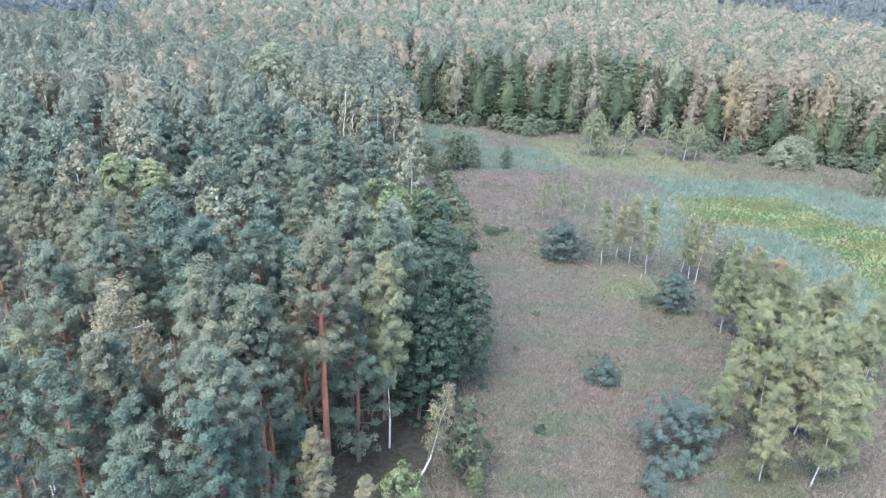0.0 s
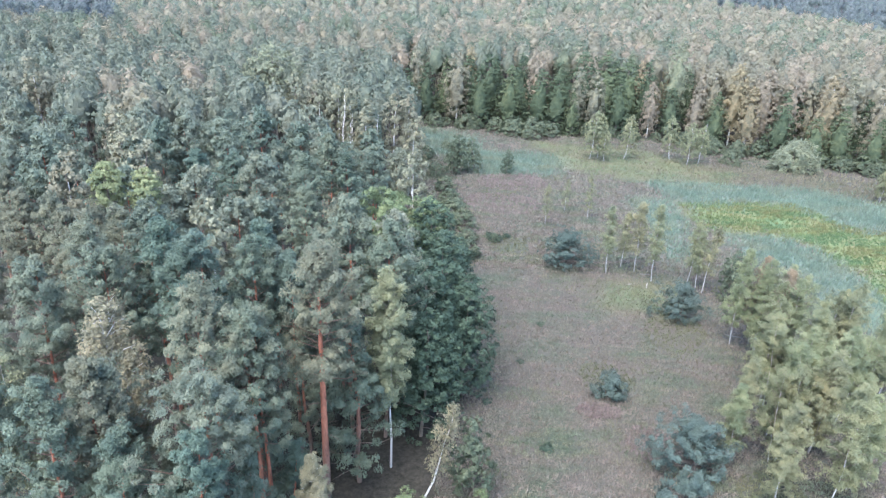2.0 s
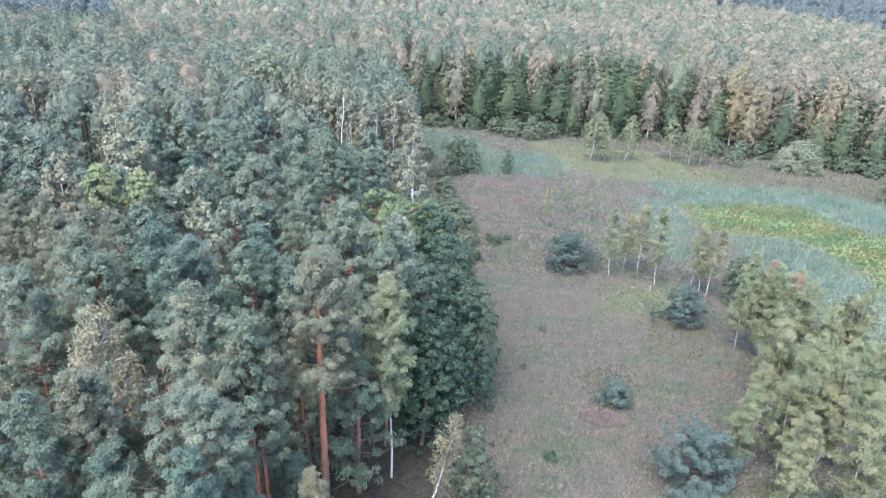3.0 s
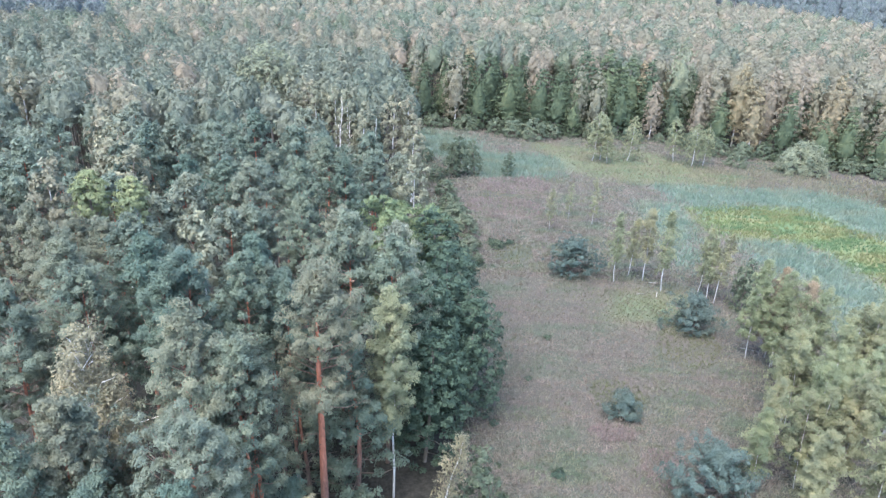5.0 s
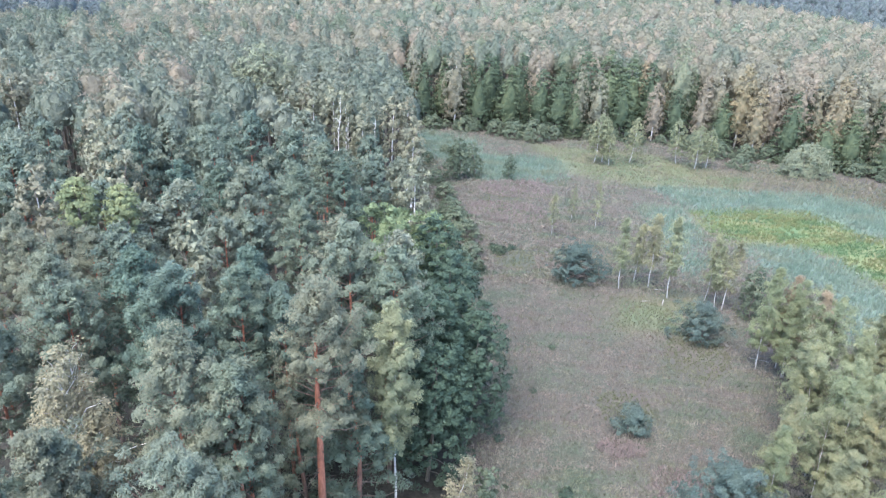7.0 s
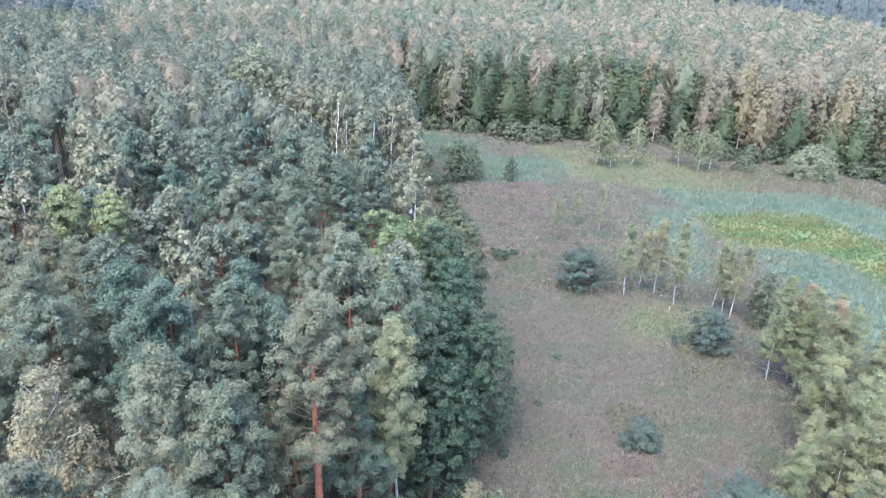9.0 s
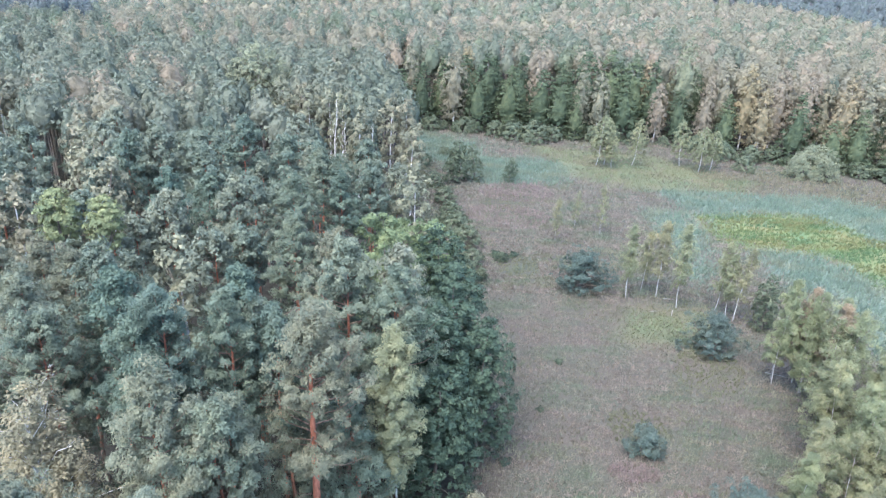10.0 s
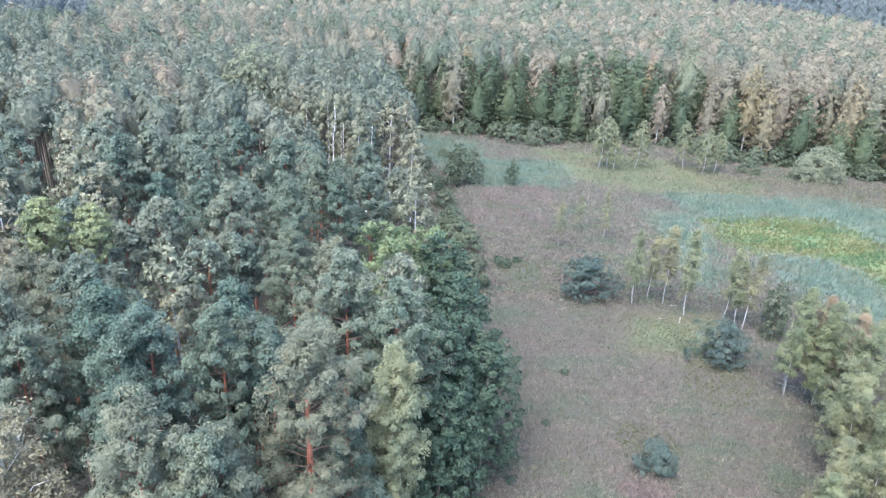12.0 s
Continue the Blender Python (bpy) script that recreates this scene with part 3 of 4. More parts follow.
    for bed in REED_BEDS:
        bx, by = [p[0] for p in bed], [p[1] for p in bed]
        area = (max(bx) - min(bx)) * (max(by) - min(by))
        x, y = scatter(rng, (min(bx), max(bx), min(by), max(by)), int(area * 8))
        thin = np.sin(0.4 * x + 2 * np.sin(0.17 * y)) * np.sin(0.33 * y + 1.3) + 0.5 * np.sin(0.9 * x - 0.6 * y)
        ok = inside(bed, x + rng.normal(size=len(x)) * 2.6, y + rng.normal(size=len(x)) * 2.6) & (rng.uniform(size=len(x)) < 0.85 - 0.4 * thin)
        grow("reed_bed", "dense blue-green reed bed on wet ground", "reeds", x[ok], y[ok], REED, 1.1, 0.1, 0.35, rng, 4)


build_cover()

# ---- pine forest beside the meadow ----
PINE_LABEL = "tall Scots pine with grey-green crown and orange trunk"


def pine_builder(seed, H, cb, R, nb, per, size, label=PINE_LABEL, mat=PINE, **more):
    return (H, lambda: tree_thing("pine_tree", label, *pine_arrays(seed, H, cb, R, nb, per, size, **more), PINE_BARK, PINE_LIMB, mat, "orange flaking pine bark"))


NEAR_PINE = Kind([pine_builder(11 + i, 22, cb, R, 70, 84, 0.17, puff=0.38, tall=tl, gap=0.1) for i, (cb, R, tl) in enumerate([(11, 3.0, 0.7), (12, 2.6, 0.6), (10.5, 3.2, 0.8), (11.5, 2.8, 0.65), (12.5, 3.0, 0.55)])], "pines of the forest")
PALE_PINE = Kind([pine_builder(41 + i, 22, cb, R, 72, 84, 0.17, "tall Scots pine with pale tan-green crown", PALE_NEEDLES, puff=0.38, tall=tl, gap=0.1) for i, (cb, R, tl) in enumerate([(11, 2.9, 0.7), (12, 2.7, 0.8)])], "pale pines of the forest")
LATER_PINE = Kind([pine_builder(21 + i, 22, cb, R, 64, 54, 0.22, puff=0.42, tall=tl, gap=0.1, slim=0.5, lift=0.2) for i, (cb, R, tl) in enumerate([(11.5, 3.0, 0.65), (12.5, 2.7, 0.75), (11, 3.2, 0.7), (12, 2.8, 0.6)])], "pines of the forest")
MID_PINE = Kind([pine_builder(31 + i, 21, cb, R, 52, 30, 0.3, PINE_LABEL, HAZED_NEEDLES, puff=0.48, tall=tl, gap=0.1, slim=0.6, bare=2, lift=0.08) for i, (cb, R, tl) in enumerate([(12, 2.9, 0.65), (12.5, 2.7, 0.8), (11.5, 3.1, 0.65), (12, 2.8, 0.55), (12, 2.9, 0.75)])], "pines of the forest")
LOW_PINE = Kind([pine_builder(55, 14, 1.5, 2.4, 58, 70, 0.18, puff=0.42, bare=2, full=0.8), pine_builder(56, 14, 1.2, 2.2, 56, 70, 0.18, puff=0.42, bare=2, full=0.8)], "pines of the forest")
HERO_PINE = Kind([pine_builder(51, 23.3, 12.5, 3.1, 84, 84, 0.17, "tall Scots pine with pale crown and bare orange trunk", PALE_NEEDLES, puff=0.42, girth=0.34, lean=(0.3, -0.6), bare=16, tall=0.6, gap=0.15)], "pines of the forest")


def birch_kind(name, label, mat, shapes, group, bark_mat=BIRCH_BARK, limb_mat=TWIG):
    def builder(seed, H, more):
        return (H, lambda: tree_thing(name, label, *birch_arrays(seed, H, **more), bark_mat, limb_mat, mat, "white birch bark with dark marks"))
    return Kind([builder(*s) for s in shapes], group)


TALL = [(61, 20, dict(cb=7.0, R=2.3, nb=84, per=60, size=0.16, puff=0.38, rise_up=30)), (62, 20, dict(cb=8, R=3.2, nb=76, per=24, size=0.16, stems=2, puff=0.44, rise_up=40))]
BELT = [
    (71, 11, dict(cb=0.8, R=2.15, nb=80, per=56, size=0.12, stems=2, girth=0.055, puff=0.36, droop=0.6, rise_up=38)),
    (72, 11, dict(cb=2.0, R=1.7, nb=66, per=56, size=0.12, girth=0.06, puff=0.34, droop=0.7, rise_up=38)),
    (73, 11, dict(cb=0.8, R=2.35, nb=86, per=56, size=0.12, stems=3, girth=0.055, puff=0.36, droop=0.6, rise_up=38)),
]
SLIM = [
    (81, 10, dict(cb=2.4, R=1.8, nb=46, per=17, size=0.17, girth=0.07, puff=0.36)),
    (83, 10, dict(cb=1.6, R=1.7, nb=38, per=15, size=0.17, girth=0.05, puff=0.34)),
    (82, 10, dict(cb=2.6, R=1.7, nb=44, per=17, size=0.17, girth=0.07, lean=(0.6, 0), puff=0.36)),
]
TALL_BIRCH = birch_kind("birch_tree", "tall birch with drooping grey-green crown and white trunk", GREY_BIRCH_LEAF, TALL, "birches of the forest")
TAN_BIRCH = birch_kind("birch_tree", "birch with dry tan leaves among the pines", TAN_LEAF, TALL, "tan birches of the forest", limb_mat=DEAD_BARK)
BELT_BIRCH = birch_kind("birch_tree", "leafy yellow-green birch at the meadow's edge", BIRCH_LEAF, BELT, "birches at the meadow's edge")
RUST_BIRCH = birch_kind("birch_tree", "birch with rusty autumn leaves at the meadow's edge", RUST_LEAF, BELT[1:2], "rusty birches at the meadow's edge")
SLIM_BIRCH = birch_kind("birch_tree", "slender young birch with white trunk in the meadow", SLIM_LEAF, SLIM, "young birches in the meadow")
YELLOW_BIRCH = birch_kind("birch_tree", "slender birch with yellowish leaves in the meadow", SLIM_LEAF, SLIM, "young birches in the meadow")


def broad_kind(name, label, mat, shapes, group, stem=DARK_BARK):
    def builder(seed, H, more):
        return (H, lambda: tree_thing(name, label, *broad_arrays(seed, H, **more), stem, DARK_BARK if stem == DARK_BARK else TWIG, mat))
    return Kind([builder(*s) for s in shapes], group)


OAK = broad_kind("oak_tree", "dense dark green oak at the forest edge", OAK_LEAF,
                 [(91, 15, dict(cb=0.8, R=3.9, count=400, per=36, lift=0.12, size=0.24, cone=0.2, lobes=7, depth=0.55, puff=0.55)), (92, 15, dict(cb=0.9, R=3.5, count=360, per=36, lift=0.12, size=0.24, cone=0.2, lobes=7, depth=0.55, puff=0.52))], "oaks at the forest edge")
GREEN_OAK = broad_kind("broadleaf_tree", "bright green broad-leaved tree at the forest edge", GREEN_LEAF,
                       [(93, 18, dict(cb=5, R=3.2, count=170, per=54, size=0.26, cone=0.2, lobes=9, puff=0.62)), (94, 15, dict(cb=3, R=3.0, count=160, per=54, size=0.26, cone=0.2, lobes=9, puff=0.6))], "green trees at the forest edge")
YELLOW_TREE = broad_kind("broadleaf_tree", "round yellow-green tree rising among the pines", YELLOW_LEAF,
                         [(95, 22, dict(cb=17.8, R=1.3, count=90, per=54, size=0.2, lobes=8, puff=0.4))], "yellow trees among the pines")
ALDER = broad_kind("alder_tree", "dark green alder at the far edge of the meadow", ALDER_LEAF,
                   [(101, 18, dict(cb=0.3, R=3.7, count=192, per=13, size=0.45, cone=0.6, lobes=9, shell=0.58, rings=(12, 14), puff=0.95, flat=0.55)), (102, 18, dict(cb=0.3, R=3.3, count=184, per=13, size=0.45, cone=0.7, lobes=9, shell=0.58, rings=(12, 14), puff=0.9, flat=0.55)), (103, 18, dict(cb=0.3, R=3.9, count=200, per=13, size=0.45, cone=0.48, lobes=9, shell=0.58, rings=(12, 14), puff=0.95, flat=0.55))], "alders at the far edge")
FAR_TAN = broad_kind("birch_tree", "pale tan birch rising above the woods", FAR_TAN_LEAF,
                     [(104, 19, dict(cb=1.5, R=2.7, count=127, per=28, slim=0.85, size=0.38, cone=0.25, lobes=9, shell=0.58, rings=(12, 14), puff=0.7, flat=1.3, hang=0.7)), (105, 19, dict(cb=1.5, R=2.4, count=120, per=28, slim=0.85, size=0.38, cone=0.3, lobes=9, shell=0.58, rings=(12, 14), puff=0.66, flat=1.3, hang=0.7)), (111, 19, dict(cb=1.5, R=3.1, count=142, per=28, slim=0.85, size=0.38, cone=0.2, lobes=9, shell=0.58, rings=(12, 14), puff=0.72, flat=1.3, hang=0.7))], "tan birches at the far edge", BIRCH_BARK)
FAR_RUST = broad_kind("birch_tree", "pinkish autumn birch at the far edge of the meadow", FAR_RUST_LEAF,
                      [(106, 19, dict(cb=1.5, R=2.7, count=127, per=28, slim=0.85, size=0.38, cone=0.3, lobes=9, shell=0.58, rings=(12, 14), puff=0.7, flat=1.3, hang=0.7))], "rusty birches at the far edge", BIRCH_BARK)
FULL_BIRCH = broad_kind("birch_tree", "full-crowned grey-green birch at the far side of the meadow", GREY_BIRCH_LEAF,
                        [(84, 10.5, dict(cb=1.8, R=2.0, count=168, per=24, size=0.24, cone=0.2, lobes=9, girth=0.1, puff=0.38, flat=1.3, hang=0.7)), (85, 10.5, dict(cb=1.6, R=2.4, count=189, per=24, size=0.24, cone=0.15, lobes=9, girth=0.1, puff=0.4, flat=1.3, hang=0.7))], "birches at the far side of the meadow", BIRCH_BARK)
WILLOW = broad_kind("willow_tree", "large rounded pale willow above the forest", WILLOW_LEAF,
                    [(107, 19, dict(cb=3, R=7.0, count=420, per=18, size=0.42, lobes=13, puff=0.72, flat=1.1))], "willows")
EDGE_BIRCH = broad_kind("birch_tree", "pale tan birch rising at the forest edge", EDGE_LEAF,
                        [(109, 18, dict(cb=6, R=2.6, count=95, per=35, size=0.32, cone=0.3, lobes=9, puff=0.56, flat=1.3, hang=0.7)), (110, 18, dict(cb=7, R=2.0, count=85, per=35, size=0.32, cone=0.35, lobes=9, puff=0.5, flat=1.3, hang=0.7))], "pale birches at the forest edge", BIRCH_BARK)
SLIM_ALDER = broad_kind("alder_tree", "small grey-green alder among the reeds", SHRUB_LEAF,
                        [(108, 8, dict(cb=0.3, R=1.8, count=75, per=26, size=0.32, girth=0.1, cone=0.2, puff=0.46, flat=1.1))], "small alders in the meadow")

PINES_AT = [
    (-21.4, 69.6, 21.9), (-30, 75, 20.5), (-17, 72, 21.2), (-24.2, 70.2, 21), (-15.3, 81, 21.5), (-12.6, 76.2, 20.4), (-10.1, 83.6, 18.8),
    (-8, 52.6, 23), (-4.7, 51.6, 21.8), (-15, 50.3, 21.8), (-22, 46.7, 22.5), (-26.3, 45, 22.8), (-23.8, 49.5, 22.6),
    (-17.4, 44.4, 22.8), (-14.3, 45.4, 22.2), (-11.4, 47, 20.3), (-11.5, 35.9, 21.6), (-24, 42.4, 21.8), (-18.4, 41.6, 22.3),
]
PINES_NEAR = [
    (-26.5, 39.5, 22.2), (-20.2, 28.3, 20.9), (-18.4, 31.4, 20.3), (-26.5, 31.5, 18.5), (-16.6, 28.2, 18), (-11.3, 27.6, 18.7),
    (-14.2, 23.6, 18.2), (-21.6, 24.6, 17.4), (-12.4, 30.4, 20.5),
]
TALL_BIRCHES_AT = [(-3.7, 47.5, 19.4, 0), (-26, 34.5, 17.6, 1)]
TAN_BIRCHES_AT = [(-7, 34.2, 12.3, 0), (-3.8, 34, 9, 0), (-1.4, 32, 8.6, 0), (-22, 37.2, 20.4, 1), (-19.3, 36.6, 20.9, 1)]
EDGE_BIRCHES_AT = [(-20, 121, 20.3, 1), (-9.5, 123, 19.8, 1), (-8, 113, 17.8, 0), (-23.5, 127.5, 20.3, 0), (-40.4, 66, 22.1, 1), (-40, 77.6, 23.0, 0), (-20.6, 54.8, 20.9, 0), (-37, 76, 21.3, 0), (-75.6, 117, 23.8, 1),
                  (-47, 90, 22.3, 1), (-32, 127.8, 20.8, 1), (-27, 127, 19.8, 0), (-16.6, 114.5, 19.8, 1), (-12, 119.5, 20.4, 0), (-34, 136, 20.8, 1), (-30, 131, 20.3, 0)]
OAKS_AT = [(-0.5, 64, 16, 0), (2.4, 59, 13.5, 1), (-1.9, 71, 17, 0), (-1.4, 52, 13.5, 1), (-3.0, 78, 13, 1), (-1.6, 58, 15.5, 1)]
GREEN_AT = [(-1.6, 35, 9.3, 1), (4.2, 41.8, 3.4, 1), (-7, 67.5, 20, 0), (-3.6, 77, 16, 1), (-5.5, 73, 17, 1)]
YELLOW_AT = [(-32.3, 60, 23), (-29.7, 61, 22.2)]

PINES_FURTHER = [
    (-46.7, 72.6, 21.5), (-50.3, 84.9, 21.5), (-47.6, 76.7, 21.5), (-43.5, 88.8, 21.5), (-38.9, 84.3, 21.5), (-36.3, 86.5, 22), (-31.2, 87, 21.5), (-28.7, 81.4, 21), (-38.4, 78.2, 20.5),
    (-26.6, 66.1, 21), (-28.6, 93.5, 21.5), (-21.4, 88.9, 21), (-17, 86, 20.5), (-10.5, 87.6, 18.5), (-8, 89, 18), (-35, 66.5, 20), (-28.7, 63.8, 19.5), (-23.8, 53.5, 20.5), (-13.3, 49.4, 20), (-9.2, 55, 19),
]
PALE_FURTHER = [(-32.1, 51.9, 21.5), (-28.4, 53.2, 21), (-36.2, 56.5, 21), (-32.6, 56.5, 20), (-44, 62, 21), (-40, 58, 20.5), (-37.6, 48, 21.5)]

taken = []
LIGHT_TREES = [r[:2] for r in EDGE_BIRCHES_AT + YELLOW_AT] + [(-50, 160), (-47.5, 160), (-45, 160), (-42, 160), (-8.4, 42.6), (-3.7, 47.5), (-14.7, 36.2), (-11.2, 37.4)]
for x, y, h in PINES_AT + PINES_NEAR:
    (NEAR_PINE if y < 46 else LATER_PINE).put(x, y, h)
    taken.append((x, y))
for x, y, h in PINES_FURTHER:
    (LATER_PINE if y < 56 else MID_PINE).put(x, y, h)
    taken.append((x, y))
for x, y, h in [(-14.7, 36.2, 23.2), (-9.8, 59.2, 21.4), (-13.8, 62, 21), (-18.7, 30.6, 21), (-11.2, 37.4, 20.8)] + PALE_FURTHER:
    PALE_PINE.put(x, y, h)
    taken.append((x, y))
for x, y, h in [(-6.2, 45.6, 17), (-11, 32.5, 13.5), (-14, 29.5, 14), (-12.6, 26, 13), (-9.6, 37.5, 10.5), (-10.4, 46.5, 14), (-12.8, 40.5, 13), (-16.5, 33.5, 13), (-22, 31.5, 12), (-6, 55, 13), (-9, 58, 14), (-11, 53, 12), (-19.5, 49, 12)]:
    LOW_PINE.put(x, y, h)
    taken.append((x, y))
HERO_PINE.put(-8.4, 42.6, 23.3, turn=0)
taken.append((-8.4, 42.6))
for kind, rows in ((TALL_BIRCH, TALL_BIRCHES_AT), (TAN_BIRCH, TAN_BIRCHES_AT), (EDGE_BIRCH, EDGE_BIRCHES_AT), (OAK, OAKS_AT), (GREEN_OAK, GREEN_AT)):
    for x, y, h, shape in rows:
        kind.put(x, y, h, shape)
        taken.append((x, y))
for x, y, h in YELLOW_AT:
    YELLOW_TREE.put(x, y, h)
    taken.append((x, y))
WILLOW.put(-45.5, 161, 22.5)
taken.append((-45.5, 161))


def leaning_birch():
    """The crooked, half-dead birch at the forest edge."""
    t, l, c = birch_arrays(121, 10.5, cb=4.0, R=1.7, nb=40, per=12, size=0.17, lean=(2.6, 0.6), puff=0.32)
    return set_down(tree_thing("birch_tree", "crooked half-bare birch leaning out over the meadow", t, l, c, BIRCH_BARK, TWIG, TAN_LEAF), -0.9, 42.3)


leaning_birch()
taken.append((-0.9, 42.3))


def dead_tree(x, y, H, seed):
    t, l, _ = birch_arrays(seed, H, cb=H * 0.45, R=1.5, nb=16, per=1, size=0.1, girth=0.12, lean=(0.8, 0))
    return set_down(tree_thing("dead_tree", "bare pale dead tree standing at the forest edge", t, l, None, DEAD_BARK, DEAD_BARK, None), x, y)


dead_tree(-21.5, 118.5, 20, 131)
dead_tree(-19.5, 117, 17, 132)
dead_tree(-15.2, 114, 17.5, 133)


def spread_out(rng, x0, x1, y0, y1, step, keep, near, gap):
    """Places on a shaken grid, kept clear of the places in near."""
    pts = []
    old = np.array(near) if near else np.zeros((0, 2))
    for gy in np.arange(y0, y1, step):
        for gx in np.arange(x0, x1, step):
            x, y = gx + rng.uniform(-0.42, 0.42) * step, gy + rng.uniform(-0.42, 0.42) * step
            if keep(x, y) and (not len(old) or ((old - (x, y)) ** 2).sum(1).min() > gap * gap):
                pts.append((x, y))
    return pts


def hides(x, y):
    """Whether a pine here would stand close before one of the named broad-leaved trees."""
    return any(abs(x - a * y / b) < 3.0 and 0 < b - y < (24 if b > 150 else 15) for a, b in LIGHT_TREES)


def in_view(x, y, margin=10):
    return abs(x - 1) < 0.74 * y + margin


rng = np.random.default_rng(17)
fill = []
for y0, y1, step, gap in ((22, 56, 5.3, 4.3), (56, 108, 5.2, 4.2)):
    fill += spread_out(rng, -100, 4, y0, y1, step, lambda x, y: in_view(x, y, 9) and x < np.interp(y, FOREST_EDGE_Y, FOREST_EDGE_X) - 2.5 and not hides(x, y), taken + fill, gap)
for x, y in fill:
    if y < 56:
        LATER_PINE.put(x, y, rng.uniform(13, 17.5))
    elif rng.uniform() < 0.05:
        EDGE_BIRCH.put(x, y, rng.uniform(18, 21))
    else:
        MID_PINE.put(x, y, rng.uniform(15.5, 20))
taken += fill

# ---- birch belt on the other side of the meadow ----
BELT_AT = [
    (35.1, 73, 12.5, 1), (37.2, 71.5, 12, 0), (40, 71, 12, 2), (41.5, 64, 12.5, 2), (34.2, 60.5, 12.3, 2), (27.8, 51.9, 10.8, 1), (31.4, 51.2, 10.6, 2),
    (35.7, 53, 11.2, 0), (32.5, 55, 11.2, 2), (33.8, 45.8, 12.6, 1), (40, 58, 11.5, 2), (37, 66, 12.3, 2), (38.2, 61.5, 12, 0), (44, 60, 11.5, 0), (45, 67, 11.5, 2),
    (36, 57, 11.6, 2), (29.6, 46.4, 10, 0), (26.6, 50.4, 9, 1), (36.8, 48.5, 10.5, 2), (47.5, 63, 11, 1), (50, 67, 10, 0),
]
for x, y, h, shape in BELT_AT:
    BELT_BIRCH.put(x, y, h, shape)
for x, y, h in [(37.6, 73.5, 11.5), (38.6, 69.5, 11.8)]:
    RUST_BIRCH.put(x, y, h)
for x, y, h, shape in [(88, 136, 9.5, 2), (91, 138, 9, 0)]:
    BELT_BIRCH.put(x, y, h, shape)
for x, y, h, shape in [(23.4, 92.1, 10.5, 0), (27.8, 93.1, 11.5, 2), (20.3, 118.2, 6.5, 1), (24.2, 115.6, 8.5, 1), (16.1, 111.4, 7.5, 1), (35.3, 87.6, 9, 0), (26, 94.5, 9, 0)]:
    SLIM_BIRCH.put(x, y, h, shape)
for x, y, h, shape in [(31.4, 158.7, 11.5, 0), (33.5, 160, 10.5, 0), (34.6, 157, 7.5, 0), (40, 160.5, 10.5, 0), (51.5, 162, 10.5, 0), (54.5, 157.8, 10, 1), (57.5, 159, 9, 0)]:
    FULL_BIRCH.put(x, y, h, shape)
for x, y, h, shape in [(29.6, 89.8, 11.8, 0), (34.7, 89.7, 9.8, 0), (36, 86.8, 10.2, 2)]:
    YELLOW_BIRCH.put(x, y, h, shape)
for x, y, h in [(0.3, 141, 8.5), (-1.5, 140.5, 7.5), (3, 142, 7.5), (10.7, 142.6, 5.5), (40.5, 88.5, 6), (39, 85, 6.5), (42, 82, 6), (3.2, 44.2, 7.8)]:
    SLIM_ALDER.put(x, y, h)

# ---- young pines and shrubs in the meadow ----
def bushy_pine(x, y, H, R, seed, nb=40):
    t, l, c = pine_arrays(seed, H, 0.25, R, nb, 90, 0.17, puff=0.4, girth=0.1, bare=0, full=1.0, tall=0.55)
    root = tree_thing("young_pine", "bushy dark blue-green young pine standing in the meadow", t, l, c, PINE_BARK, PINE_LIMB, YOUNG_PINE)
    return set_down(tagged(root, group="young pines in the meadow"), x, y)


bushy_pine(17.3, 93.6, 4.8, 3.3, 141, 60)
bushy_pine(30.5, 78.2, 4.6, 2.6, 142, 52)
bushy_pine(23.4, 48.8, 5.4, 3.2, 143, 70)
bushy_pine(18.2, 60, 2.6, 1.3, 144, 34)
bushy_pine(19.8, 44.2, 1.8, 1.1, 145, 26)

SHRUB = Kind([(3, lambda s=s: shrub_thing("shrub", "rounded grey-green shrub at the wood's edge", s, 3, 2.2, 90, 26, 0.26, SHRUB_LEAF)) for s in (151, 152, 153)], "shrubs at the wood's edge")
for x, y, h in [(-3.5, 161, 2.2), (-8, 152, 3), (-5, 138, 3), (-2.5, 128, 3.2), (-1.2, 118, 3.6), (1.4, 108, 3.4), (-0.5, 112, 4), (2.2, 100, 2.8), (0.8, 94, 4), (3.6, 96, 1.6), (6.8, 102.5, 1.4), (-0.5, 86, 4),
                (13.7, 180, 5), (19, 178, 5.5), (9, 183, 4), (24, 181, 4), (65.5, 160, 3.6), (76, 170, 4), (65, 170, 4), (70, 168, 4.2), (60, 176, 4.5), (97.7, 159, 5), (101.5, 157, 4.5), (93, 162, 4), (86, 163, 3.6), (45, 180, 4), (36, 182, 4), (-8, 186, 4), (1, 186, 4), (105, 150, 5)]:
    SHRUB.put(x, y, h)
ROUND = shrub_thing("willow_bush", "large round pale grey-green willow bush", 161, 7.0, 5.4, 420, 30, 0.32, WILLOW_LEAF, 1.2)
set_down(ROUND, 80, 158)

